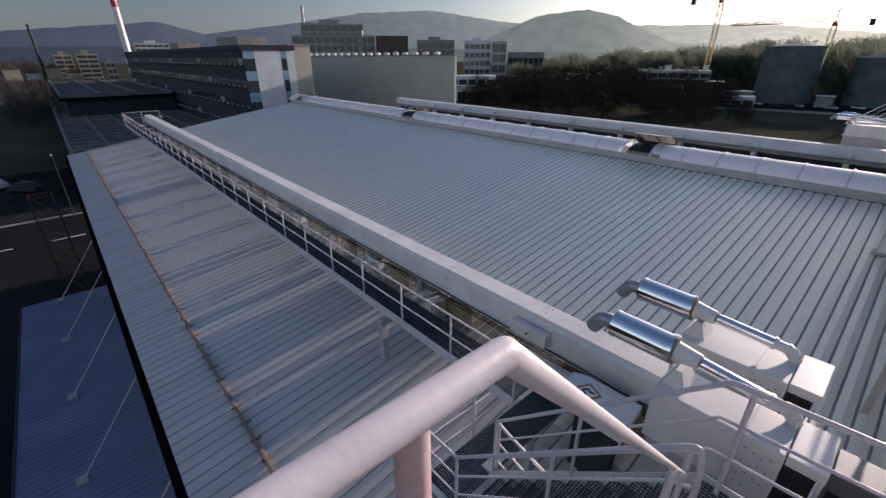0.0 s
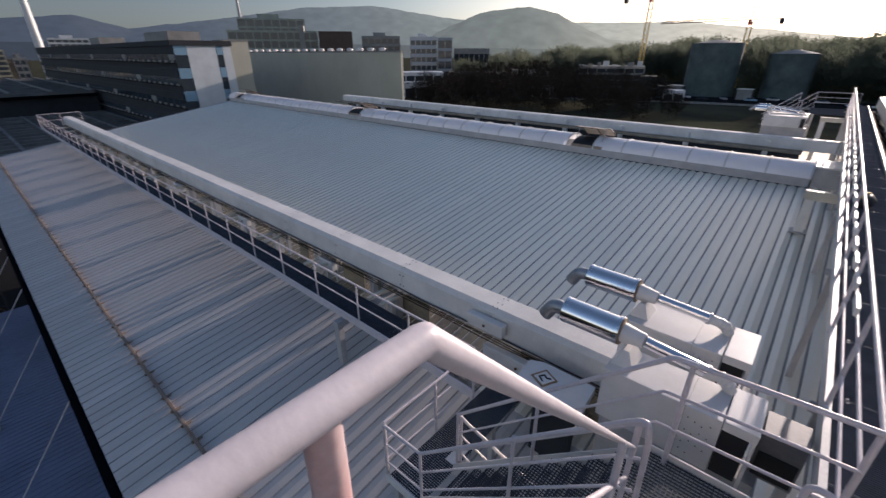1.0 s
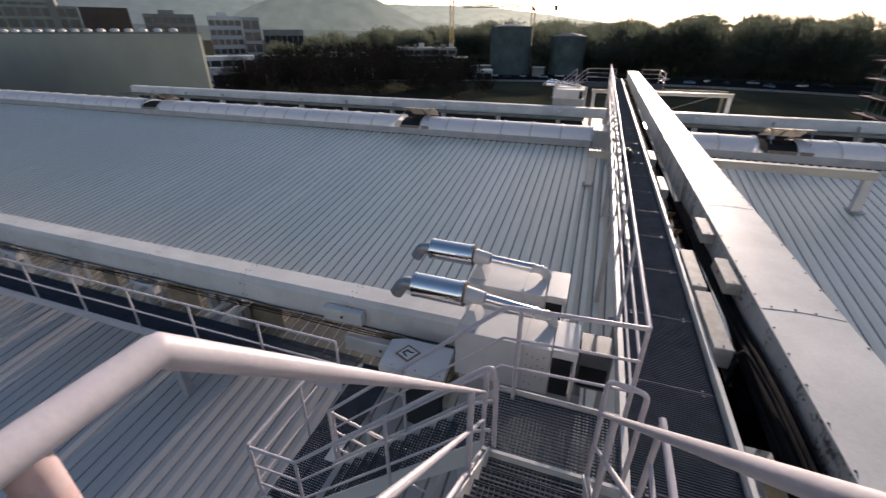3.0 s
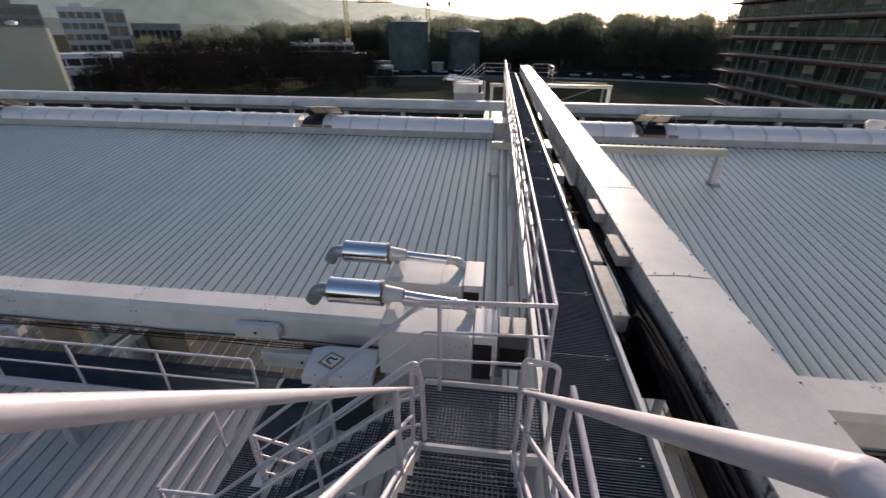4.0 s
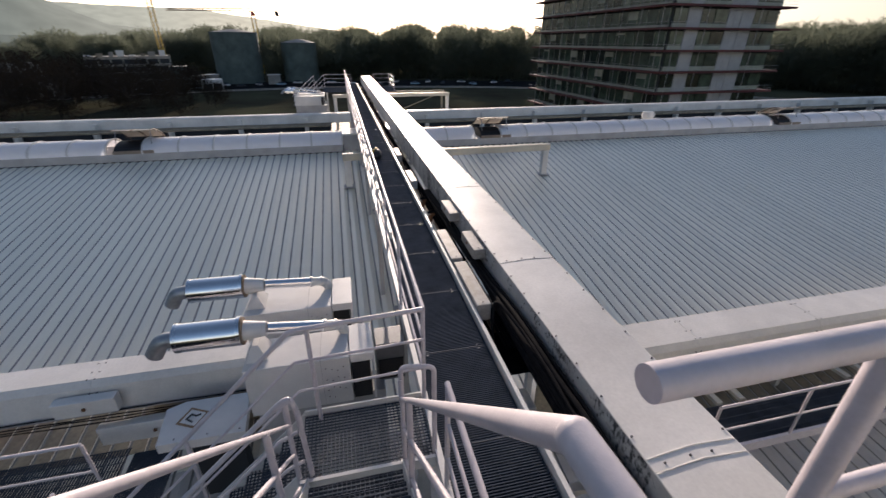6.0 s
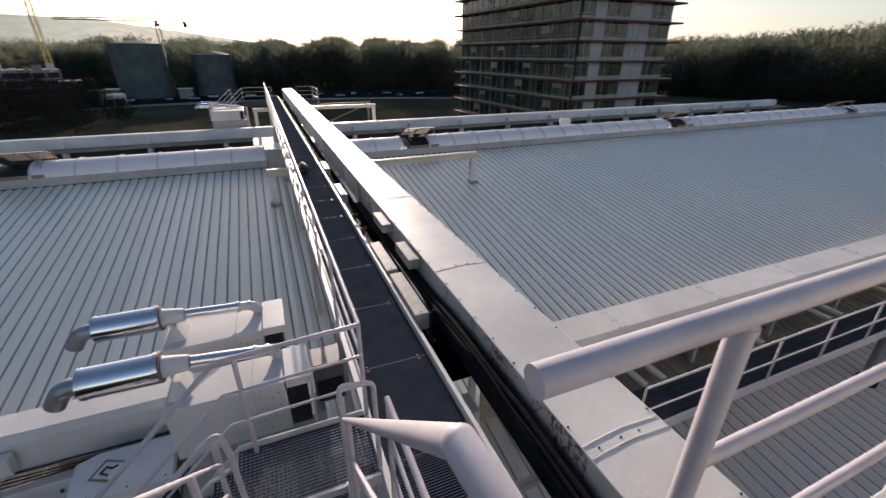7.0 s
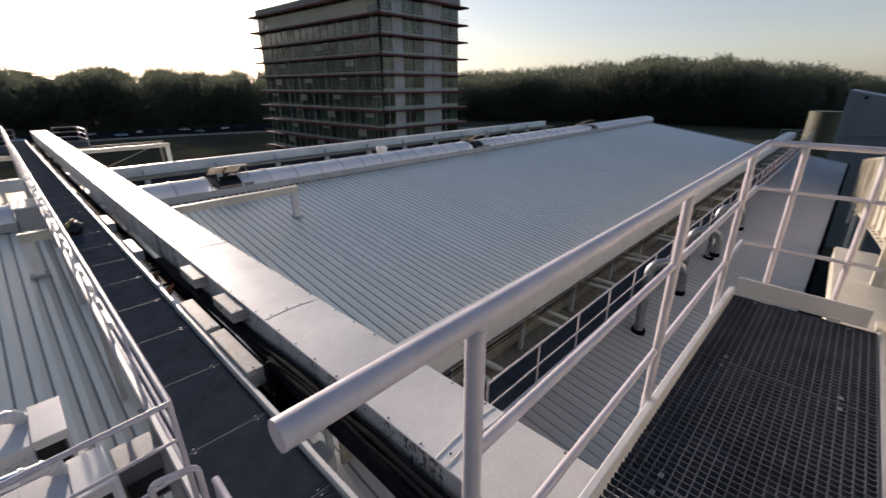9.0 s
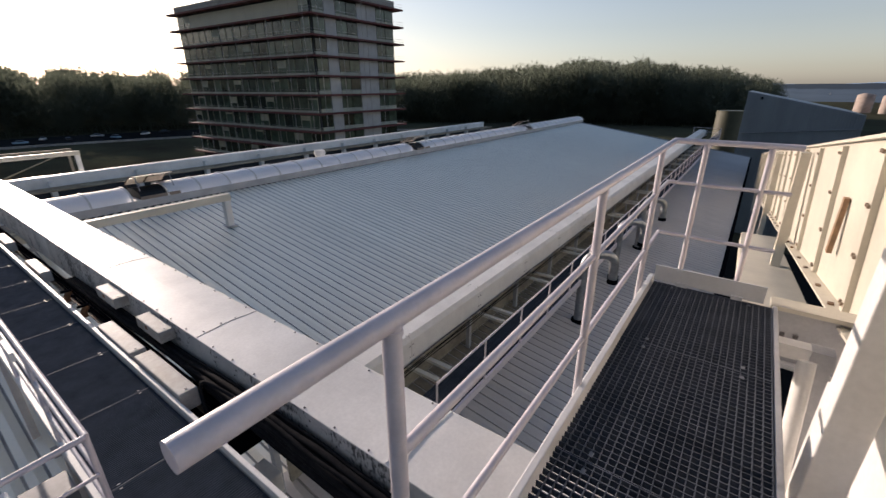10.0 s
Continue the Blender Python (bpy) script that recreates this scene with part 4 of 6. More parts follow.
sr = thing("railing", "thick white tube handrail beside the stair", "railing", "stair handrails")
part("handrail", tubed([tuple(A.lerp(B, -0.001)), tuple(A.lerp(B, 0.5)), tuple(B)], 0.0166, 28), "rail", sr)
leg = rounded([(0.45, -0.02, -0.95), (0.445, -0.02, -0.230), (0.42, 0.257, -0.220)], 0.006, 3)
over = (leg[-1] - leg[-2]).normalized()
leg += [leg[-1] + over * d for d in (0.006, 0.011, 0.014)]
part("bend", tubed(leg, 0.0172, 28, radii=[0.0172] * (len(leg) - 3) + [0.0165, 0.0128, 0.006]), "rail", sr, "welded bend of the handrail")
for d in (-0.36, -0.72):
    part("knee_rail", tubed([tuple(A + Vector((0, 0.1, d - 0.09))), (0.49, 2.36, -2.29 + d)], 0.0145, 10), "rail", sr)
for t_ in (0.72, 0.985):
    p = A.lerp(B, t_)
    part("post", tubed([(p.x, p.y, p.z - 0.95), tuple(p)], 0.0195, 12), "rail", sr)
part("end_loop", tubed(rounded([(0.49, 2.43, -2.36), (0.495, 2.45, -2.09), (0.74, 2.40, -2.09), (0.74, 2.40, -3.05)], 0.06, 4), 0.0195, 12), "rail", sr)
part("end_stub", tubed([(0.49, 2.42, -2.42), (0.49, 2.44, -2.20)], 0.0215, 12), "rail", sr)

landing = thing("landing", "steel grating landing between the stairs", "landing")
grating(-0.34, 0.735, 2.36, 3.0, WZ, "y", 0.033, 0.033, 0.03, 0.0058).part("grating", "tread", landing)
part("toe_board", boxed(-0.34, 0.735, 3.01, 3.025, WZ - 0.05, WZ + 0.05), "white", landing)
part("edge", boxed(-0.34, 0.735, 2.325, 2.355, WZ - 0.1, WZ + 0.012), "white", landing)
part("leg", boxed(0.60, 0.70, 2.40, 2.50, roof_z(2.45), WZ - 0.04), "grey", landing)
part("leg", boxed(-0.30, -0.20, 2.40, 2.50, roof_z(2.45), WZ - 0.04), "grey", landing)

LZ = -5.05
lower = flight("white steel stair with grating treads down to the gangway", -0.36, -0.186, 10, "y", 2.42, 2.98, (WZ, LZ))
for y in (2.385, 3.0):
    Mesh().hexa([(-2.45, y, LZ - 0.16), (-0.34, y, WZ - 0.22), (-0.34, y + 0.014, WZ - 0.22), (-2.45, y + 0.014, LZ - 0.16),
                 (-2.45, y, LZ + 0.06), (-0.34, y, WZ + 0.04), (-0.34, y + 0.014, WZ + 0.04), (-2.45, y + 0.014, LZ + 0.06)]).part("stringer", "white", lower)
low_landing = thing("landing", "lower steel grating landing at the foot of the stair", "landing")
grating(-3.0, -2.42, 2.36, 4.85, LZ, "x", 0.033, 0.033, 0.03, 0.0058).part("grating", "grate", low_landing)
part("toe_board", boxed(-2.6, -2.45, 3.02, 3.35, LZ + 0.003, LZ + 0.02), "duct", low_landing)
part("edge", boxed(-3.04, -2.42, 2.325, 2.355, LZ - 0.1, LZ + 0.02), "white", low_landing)
for x, y in ((-2.95, 2.45), (-2.5, 2.45), (-2.95, 4.0), (-2.5, 4.0)):
    part("leg", boxed(x - 0.04, x + 0.04, y - 0.04, y + 0.04, roof_z(y), LZ - 0.031), "grey", low_landing)


def stair_rail(label, top, posts, loop=None):
    g = thing("railing", label, "railing", "stair railings")
    part("top_rail", tubed(rounded(top, 0.04, 3), 0.0205, 10), "rail", g)
    for d in (-0.32, -0.64):
        part("knee_rail", tubed([(x, y, z + d) for x, y, z in top], 0.0135, 8), "rail", g)
    for x, y, z, h in posts:
        part("post", tubed([(x, y, z - h), (x, y, z)], 0.0195, 10), "rail", g)
    return g


stair_rail("white tube railing on the outer side of the lower stair",
           [(-0.285, 2.38, -2.17), (-0.42, 2.38, -2.24), (-2.43, 2.38, -4.20), (-3.03, 2.35, -4.16)],
           [(-1.25, 2.38, -3.01, 0.95), (-2.43, 2.38, -4.20, 0.95), (-3.03, 2.35, -4.16, 0.95)])
loop = thing("railing", "white tube loop closing the handrail at the landing", "railing", "stair railings")
part("end_loop", tubed(rounded([(-0.42, 2.38, -2.24), (-0.30, 2.38, -2.14), (-0.265, 2.39, -2.33), (-0.25, 2.40, -3.05)], 0.07, 4), 0.0205, 10), "rail", loop)
stair_rail("white tube railing round the lower landing", [(-3.03, 2.35, -4.12), (-3.03, 3.62, -4.12)], [(-3.03, 2.36, -4.12, 0.96), (-3.03, 3.30, -4.12, 0.96)])
stair_rail("white tube railing from the walkway corner down the lower stair",
           [(0.76, 2.95, RT), (-0.33, 2.95, RT - 0.05), (-2.40, 3.03, -4.08)],
           [(-0.20, 2.96, RT - 0.04, 1.05), (-1.35, 3.0, -3.03, 0.95), (-2.40, 3.03, -4.08, 0.98)])
stair_rail("white tube railing behind the lower stair", [(-2.40, 3.03, -4.08), (-1.25, 3.35, -4.90)], [(-2.36, 3.05, -4.09, 0.96)])

# ---- fan housings and silencers ----
def fan_unit(x0, x1, y0, y1, ym, zt, zs, box_beside=False):
    b = thing("fan_housing", "white painted fan housing with a hood and dark outlet", "fan housing", "fan housings")
    body = part("housing", boxed(x0, x1 - 0.26, y0, y1, zt - 0.62, zt, bevel=0.008), "white", b)
    part("seam_strip", boxed((x0 + x1) / 2 + 0.1, (x0 + x1) / 2 + 0.104, y0 - 0.004, y1 + 0.004, zt - 0.6, zt + 0.004), "grey", body)
    part("hood", boxed(x1 - 0.255, x1, y0 - 0.02, y1 + 0.02, zt - 0.07, zt + 0.03, bevel=0.008), "white", b)
    part("outlet", boxed(x1 - 0.25, x1 - 0.05, y0 + 0.02, y1 - 0.02, zt - 0.60, zt - 0.072), "darkred", b, "black fan outlet")
    part("side_cheek", boxed(x1 - 0.03, x1 - 0.005, y0 - 0.01, y0 + 0.05, zt - 0.62, zt - 0.072), "white", b)
    for k in range(14):
        part("bolt", boxed(x1 - 0.52 + 0.06 * (k % 4), x1 - 0.508 + 0.06 * (k % 4), y0 - 0.006, y0 - 0.001, zt - 0.12 - 0.13 * (k // 4) - 0.02 * (k % 3), zt - 0.108 - 0.13 * (k // 4) - 0.02 * (k % 3)), "bolt", body)
    part("saddle", Mesh().hexa([(x0 + 0.02, ym - 0.16, zt + 0.001), (x0 + 0.24, ym - 0.16, zt + 0.001), (x0 + 0.24, ym + 0.16, zt + 0.001), (x0 + 0.02, ym + 0.16, zt + 0.001),
                                (x0 + 0.10, ym - 0.10, zt + 0.17), (x0 + 0.16, ym - 0.10, zt + 0.17), (x0 + 0.16, ym + 0.10, zt + 0.17), (x0 + 0.10, ym + 0.10, zt + 0.17)]).bm(), "white", b)
    # base made solid down to the roof so that it shades the lower sheets
    part("base_plinth", boxed(x0 + 0.02, x1 + 0.1, y0 + 0.12, y1 - 0.05, roof_z(y0) + 0.02, zt - 0.64), "grey", b)
    if box_beside:
        part("connection_box", boxed(x1 + 0.03, x1 + 0.36, y0 + 0.30, y1 + 0.12, zt - 0.68, zt - 0.14, bevel=0.006), "seam", b)
        # a thin black plate stands in for the dark inside of the recess
        part("connection_recess", boxed(x1 + 0.05, x1 + 0.34, y0 + 0.285, y0 + 0.298, zt - 0.64, zt - 0.36), "darkred", b)
    s = thing("silencer", "polished steel exhaust silencer with a downturned elbow", "silencer", "silencers")
    xa, xb = x0 - 0.585, x0 + 0.015
    part("body", tubed([(xa, ym, zs), (xb, ym, zs - 0.01)], 0.146, 32), "chrome", s)
    for x in (xa, xa + 0.02, xb - 0.02, xb):
        part("rim", tubed([(x - 0.007, ym, zs), (x + 0.007, ym, zs)], 0.152, 32), "chrome", s)
    part("end_disc", tubed([(xb + 0.008, ym, zs - 0.01), (xb + 0.02, ym, zs - 0.01)], 0.142, 32), "rusty", s, "stained end disc")
    part("elbow", tubed(rounded([(xa - 0.008, ym, zs - 0.01), (xa - 0.15, ym, zs - 0.01), (xa - 0.25, ym, zs - 0.17)], 0.14, 7), 0.082, 20), "steel", s, "dull steel elbow")
    part("elbow_ring", tubed([(xa - 0.03, ym, zs - 0.01), (xa - 0.008, ym, zs - 0.01)], 0.10, 20), "dark", s)
    part("reducer", tubed([(xb + 0.021, ym, zs - 0.01), (xb + 0.05, ym, zs - 0.012), (xb + 0.24, ym, zs - 0.018)], 0.09, 20, radii=(0.105, 0.100, 0.076)), "white", s)
    p, q = Vector((xb + 0.24, ym, zs - 0.018)), Vector((x1 - 0.50, ym + 0.14, zt + 0.14))
    part("pipe", tubed([tuple(p), tuple(q)], 0.060, 20), "chrome", s)
    part("flange", tubed([tuple(p.lerp(q, 0.96)), tuple(p.lerp(q, 1.01))], 0.072, 18), "white", s)
    curve = rounded([tuple(q), (x1 - 0.34, ym + 0.17, zt + 0.11), (x1 - 0.29, ym + 0.18, zt + 0.002)], 0.10, 7)
    part("bend", tubed(curve, 0.056, 16), "duct", s, "white wrapped bend")
    for i in (1, 4, 7):
        c, d = Vector(curve[i]), Vector(curve[i + 1])
        d = c + (d - c).normalized() * 0.018
        part("clamp", tubed([tuple(c), tuple(d)], 0.066, 16), "white", s)


fan_unit(-0.98, 0.34, 3.62, 4.12, 3.90, -2.90, -2.585, True)
fan_unit(-1.16, 0.15, 4.66, 5.28, 4.95, -2.92, -2.65)
fan_unit(-3.0, -0.9, 33.4, 34.2, 33.8, -3.5, -3.15)
fan_unit(-3.0, -0.9, 35.0, 35.8, 35.4, -3.5, -3.15)

# angled inspection box with a warning plate
b = thing("inspection_box", "white angled metal inspection box with a rusty warning plate", "inspection box")
lid_plan = [(-2.33, 5.20), (-2.56, 5.10), (-2.50, 4.47), (-1.42, 4.47), (-1.48, 5.20)]


def prism(plan, z0, z1):
    bm = bmesh.new()
    lo, hi = [bm.verts.new((x, y, z0)) for x, y in plan], [bm.verts.new((x, y, z1)) for x, y in plan]
    k = len(plan)
    for i in range(k):
        bm.faces.new((lo[i], lo[(i + 1) % k], hi[(i + 1) % k], hi[i]))
    bm.faces.new(hi)
    bm.faces.new(lo[::-1])
    bmesh.ops.recalc_face_normals(bm, faces=bm.faces)
    return bm


part("lid", prism(lid_plan, -4.74, -4.60), "white", b)
# body carried down to the roof to cast shade on the sheets below
part("body", prism([(-2.2, 5.1), (-2.3, 5.0), (-2.25, 4.75), (-1.6, 4.75), (-1.65, 5.1)], roof_z(4.6), -4.742), "darkwall", b)
plate = part("warning_plate", boxed(-0.15, 0.15, -0.15, 0.15, 0.0, 0.006), "plate_brown", b, "brown framed warning plate")
plate.matrix_basis = Matrix.Translation((-2.16, 4.86, -4.599)) @ Matrix.Rotation(radians(64), 4, "Z")
part("plate_face", boxed(-0.115, 0.115, -0.115, 0.115, 0.0062, 0.009), "duct", plate)
part("mark", tubed([(-0.07, -0.05, 0.014), (-0.05, 0.06, 0.014), (0.04, 0.05, 0.014), (0.03, -0.03, 0.014), (0.08, -0.07, 0.014)], 0.013, 6), "darkred", plate)
for x, y in ((-2.3, 4.53), (-1.9, 4.53), (-1.5, 4.53)):
    bolt(b, x, y, -4.594)

# goose-neck vents on the lower roof
for x, y in ((11.5, 3.0), (15.2, 3.0), (18.9, 3.0)):
    v = thing("gooseneck_vent", "galvanised gooseneck vent pipe standing on the roof", "vent pipe", "gooseneck vents")
    zb = roof_z(y)
    part("pipe", tubed(rounded([(x, y, zb), (x, y, zb + 2.15), (x + 0.50, y - 0.68, zb + 2.15), (x + 0.50, y - 0.68, zb + 1.35)], 0.42, 10), 0.125, 18), "steel", v)
    part("collar", tubed([(x, y, zb), (x, y, zb + 0.12)], 0.19, 16), "dark", v)
    part("mouth_ring", tubed([(x + 0.50, y - 0.68, zb + 1.27), (x + 0.50, y - 0.68, zb + 1.40)], 0.15, 16), "dark", v)

# small things beyond the ridge: vent cowl, brackets
v = thing("vent_cowl", "white round roof vent cowl beyond the ridge", "roof vent")
part("cowl", tubed([(17.3, 21.6, -4.1), (17.3, 21.6, -3.62), (17.3, 21.6, -3.45)], 0.3, 14, radii=(0.2, 0.36, 0.30)), "white", v)
for x in [-40 + 4.2 * i for i in range(22)]:
    if abs(x - 1.5) < 3:
        continue
    s = thing("duct_support", "pale steel trestle carrying the far duct", "trestle", "trestles")
    part("post", boxed(x - 0.12, x + 0.12, 30.6, 30.98, roof_z(30.8), -4.62), "duct", s)
    part("crossbar", boxed(x - 0.9, x + 0.9, 30.3, 30.42, -5.05, -4.93), "cream", s)
# added dark sheets stand in for the dark gaps under the far duct
for x0, x1 in ((-42.5, -0.6), (4.0, 52.5)):
    k = thing("duct_skirt", "dark sheet added to fill the gap below the far duct", "skirt", "duct skirts")
    part("sheet", boxed(x0, x1, 31.25, 31.32, roof_z(31.3) + 0.01, -5.005), "darkwall", k)
for y in (29.2, 29.9):
    p = thing("pipe_run", "pale insulated pipe run along the far duct", "pipe", "pipe runs")
    part("pipe", tubed([(-42, y, -4.86), (-0.5, y, -4.86)], 0.07, 8), "tan", p)
    part("pipe", tubed([(4.0, y, -4.86), (52, y, -4.86)], 0.07, 8), "tan", p)
# end of the walkway
EZ = -2.53
railing("white tube railing going down at the far end of the walkway", [(-2.6, 35.6, EZ - 1.15), (-1.0, 41, EZ), (1.3, 41, EZ)],
        [(-2.3, 36.6, EZ - 0.94), (-1.6, 39.0, EZ - 0.43), (-1.0, 41, EZ), (1.3, 41, EZ)], 1.05)
railing("white tube railing going down at the far end of the walkway", [(-3.3, 35.6, EZ - 1.15), (-1.9, 41.6, EZ - 0.1)],
        [(-3.0, 37.0, EZ - 0.9), (-1.9, 41.6, EZ - 0.1)], 1.05)
railing("white tube railing round the far end of the walkway", [(3.3, 41, EZ), (4.7, 41, EZ), (4.7, 37.4, EZ)], [(3.3, 41, EZ), (4.7, 41, EZ), (4.7, 37.4, EZ)], 1.05)
e = thing("platform", "steel end platform beyond the ridge", "platform")
grating(-1.1, 4.8, 37.05, 41.1, EZ - 1.06, "x", 0.06, 0.3, 0.03, 0.006).part("grating", "grate", e)
for x in (-0.9, 4.6):
    part("leg", boxed(x - 0.08, x + 0.08, 40.8, 40.96, GROUND, EZ - 1.1), "grey", e)
# a braced bracket arm that carries no light
lamp = thing("floodlight_arm", "pale steel bracket arm with brace at the far roof edge", "bracket arm")
part("arm", boxed(3.0, 9.4, 39.0, 39.14, -3.90, -3.79), "tan", lamp)
part("post", boxed(9.1, 9.25, 39.0, 39.14, -5.6, -3.902), "tan", lamp)
part("brace", tubed([(5.4, 39.07, -5.4), (9.1, 39.07, -4.0)], 0.05, 6), "tan", lamp)

# ---- cream gallery beside the platform ----
gal = thing("conveyor_gallery", "cream painted sheet-metal gallery, bolted panels, sloping away", "gallery")


def gt(x):
    return -0.215 - 0.122 * (x - 4.83)


def gb(x):
    return -1.44 - 0.168 * (x - 4.14)


def slab(a, b, y0, y1, za, zb, lean=0.0):
    """A sloping board from x = a to b; za and zb give its lower and upper edge, lean tips its top towards +y."""
    return Mesh().hexa([(a, y0, za(a)), (b, y0, za(b)), (b, y1, za(b)), (a, y1, za(a)),
                        (a, y0 + lean, zb(a)), (b, y0 + lean, zb(b)), (b, y1 + lean, zb(b)), (a, y1 + lean, zb(a))])


LEAN = 0.085
GX = [1.10 + 1.75 * i for i in range(28)]
for a, b in zip(GX, GX[1:]):
    slab(a, b - 0.004, -1.02, -1.0, gb, gt, LEAN).part("panel", "cream", gal)
    rib = slab(a - 0.055, a + 0.055, -0.999, -0.955, lambda x: gb(x) + 0.015, lambda x: gt(x) - 0.03, LEAN).part("stiffener", "cream", gal)
    if a < 20:
        for k in range(4):
            s = 0.06 + 0.29 * k
            z = gb(a) + (gt(a) - gb(a)) * s
            y = -0.955 + LEAN * s
            for dx in (-0.03, 0.03):
                part("bolt", boxed(a + dx - 0.013, a + dx + 0.013, y, y + 0.018, z - 0.013, z + 0.013), "rusty", rib)
        for k in range(2):
            x = a + 0.2 + 0.74 * k
            part("bolt", boxed(x - 0.022, x + 0.022, -0.945, -0.905, gb(x) + 0.001, gb(x) + 0.02), "rusty", rib)
slab(1.24, 48.6, -1.0, -0.88, lambda x: gb(x) - 0.02, gb).part("flange", "cream", gal)
slab(1.24, 48.6, -3.2, -0.86, lambda x: gt(x) + 0.001, lambda x: gt(x) + 0.03).part("cover", "cream", gal)
slab(1.24, 5.27, -3.2, -1.03, lambda x: gb(x) - 2.0 + 0.02 * x, lambda x: gb(x) - 0.021).part("trough", "duct", gal)
part("rust_strip", boxed(5.50, 5.585, -0.935, -0.895, -1.32, -0.80), "plate_brown", gal, "rusty strip hanging on the panel")
part("rust_strip", boxed(3.55, 3.60, -0.95, -0.91, -2.6, -2.2), "rusty", gal)
part("column", boxed(2.40, 2.56, -0.745, -0.605, -6.8, -0.02, bevel=0.006), "duct", gal, "pale painted steel column")
for x in (9.0, 16.0, 24.0, 32.0, 40.0):
    part("leg", Mesh().hexa([(x - 0.75, -0.93, -6.9), (x - 0.55, -0.93, -6.9), (x - 0.55, -0.80, -6.9), (x - 0.75, -0.80, -6.9),
                             (x + 0.02, -0.89, gt(x) - 0.1), (x + 0.22, -0.89, gt(x) - 0.1), (x + 0.22, -0.76, gt(x) - 0.1), (x + 0.02, -0.76, gt(x) - 0.1)]).bm(), "cream", gal)
side = thing("support_beam", "pale steel girder stub between platform and gallery", "beam", "support beams")
# grey web and lower flange carry the shade in their colour, top stays cream
part("girder", boxed(4.14, 4.19, -1.08, -0.50, -1.82, -1.405), "grey", side)
part("flange", boxed(4.08, 4.25, -1.08, -0.49, -1.402, -1.37), "cream", side)
part("flange", boxed(4.08, 4.25, -1.08, -0.49, -1.86, -1.823), "grey", side)
for y in (-0.62, -0.70):
    part("bolt", boxed(4.12, 4.138, y, y + 0.03, -1.62, -1.59), "bolt", side)
part("stay", tubed([(3.6, -0.7, -1.5), (3.0, -0.75, -3.2)], 0.05, 8), "duct", side)
low = thing("chute", "pale sloping sheet-metal chute below the gallery", "chute")
Mesh().hexa([(5.0, -1.05, -2.35), (13.0, -1.05, -3.6), (13.0, -0.35, -3.6), (5.0, -0.35, -2.35),
             (5.0, -1.05, -2.05), (13.0, -1.05, -3.3), (13.0, -0.35, -3.3), (5.0, -0.35, -2.05)]).part("body", "cream", low)

# a dark bag left on the walkway
bag = thing("tool_bag", "dark slumped work bag with a yellow strap on the walkway", "bag", "", (1.10, 12.36, WZ))
bm = bmesh.new()
bmesh.ops.create_icosphere(bm, subdivisions=3, radius=0.22)
for v in bm.verts:
    k = 1 + 0.25 * noise.noise(v.co * 9)
    v.co = Vector((v.co.x * 0.8 * k, v.co.y * 1.3 * k, max(0.0, v.co.z * 0.75 * k + 0.12)))
for f in bm.faces:
    f.smooth = True
part("body", bm, "darkred", bag)
part("strap", tubed(rounded([(-0.12, -0.2, 0.16), (-0.05, -0.1, 0.30), (0.05, 0.1, 0.31), (0.12, 0.22, 0.14)], 0.1, 4), 0.018, 6), "yellow", bag)

# ---- distance ----
def polar(az, d, z=0.0):
    """A place at a bearing (degrees right of +y) and distance."""
    return Vector((d * math.sin(radians(az)), d * math.cos(radians(az)), z))


def hills(name, label, d, crest, mat, depth=500):
    """A rounded ridge; crest is bearing and elevation pairs seen from the roof."""
    az = [a for a, e in crest]
    n = 160
    rows = []
    for i in range(n + 1):
        a = az[0] + (az[-1] - az[0]) * i / n
        el = float(np.interp(a, az, [e for _, e in crest]))
        el += 0.10 * noise.noise((a * 0.8, d * 0.01, 0)) + 0.05 * noise.noise((a * 3.1, d * 0.01, 3))
        h = d * math.tan(radians(max(el, -0.3)))
        rows.append([polar(a, d - depth, GROUND - 1), polar(a, d - depth * 0.45, GROUND + (h - GROUND) * 0.62), polar(a, d, h), polar(a, d + depth, GROUND - 1)])
    vs = [tuple(p) for r in rows for p in r]
    fs = [(4 * i + k, 4 * i + 4 + k, 4 * i + 5 + k, 4 * i + 1 + k) for i in range(n) for k in range(3)]
    me = bpy.data.meshes.new(name)
    me.from_pydata(vs, [], fs)
    me.materials.append(M[mat])
    for p in me.polygons:
        p.use_smooth = True
    tagged(new(name, me), label, "hill", kind="structure")


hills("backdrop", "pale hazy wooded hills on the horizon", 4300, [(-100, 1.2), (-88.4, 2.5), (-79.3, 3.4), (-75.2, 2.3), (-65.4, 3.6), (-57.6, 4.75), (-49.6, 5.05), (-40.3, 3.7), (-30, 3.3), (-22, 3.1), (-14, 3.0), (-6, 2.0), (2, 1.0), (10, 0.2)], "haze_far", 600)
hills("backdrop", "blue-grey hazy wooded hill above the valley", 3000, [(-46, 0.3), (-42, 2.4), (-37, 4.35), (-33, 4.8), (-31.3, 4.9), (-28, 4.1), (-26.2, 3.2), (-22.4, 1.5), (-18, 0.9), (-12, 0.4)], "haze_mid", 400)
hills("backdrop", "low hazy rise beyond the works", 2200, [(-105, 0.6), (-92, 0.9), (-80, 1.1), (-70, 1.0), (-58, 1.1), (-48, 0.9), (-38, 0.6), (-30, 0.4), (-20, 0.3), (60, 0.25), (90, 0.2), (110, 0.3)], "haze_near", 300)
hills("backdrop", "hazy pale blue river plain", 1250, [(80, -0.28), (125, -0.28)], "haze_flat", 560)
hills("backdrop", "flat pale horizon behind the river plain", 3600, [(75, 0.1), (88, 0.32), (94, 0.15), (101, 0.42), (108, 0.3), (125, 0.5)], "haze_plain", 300)

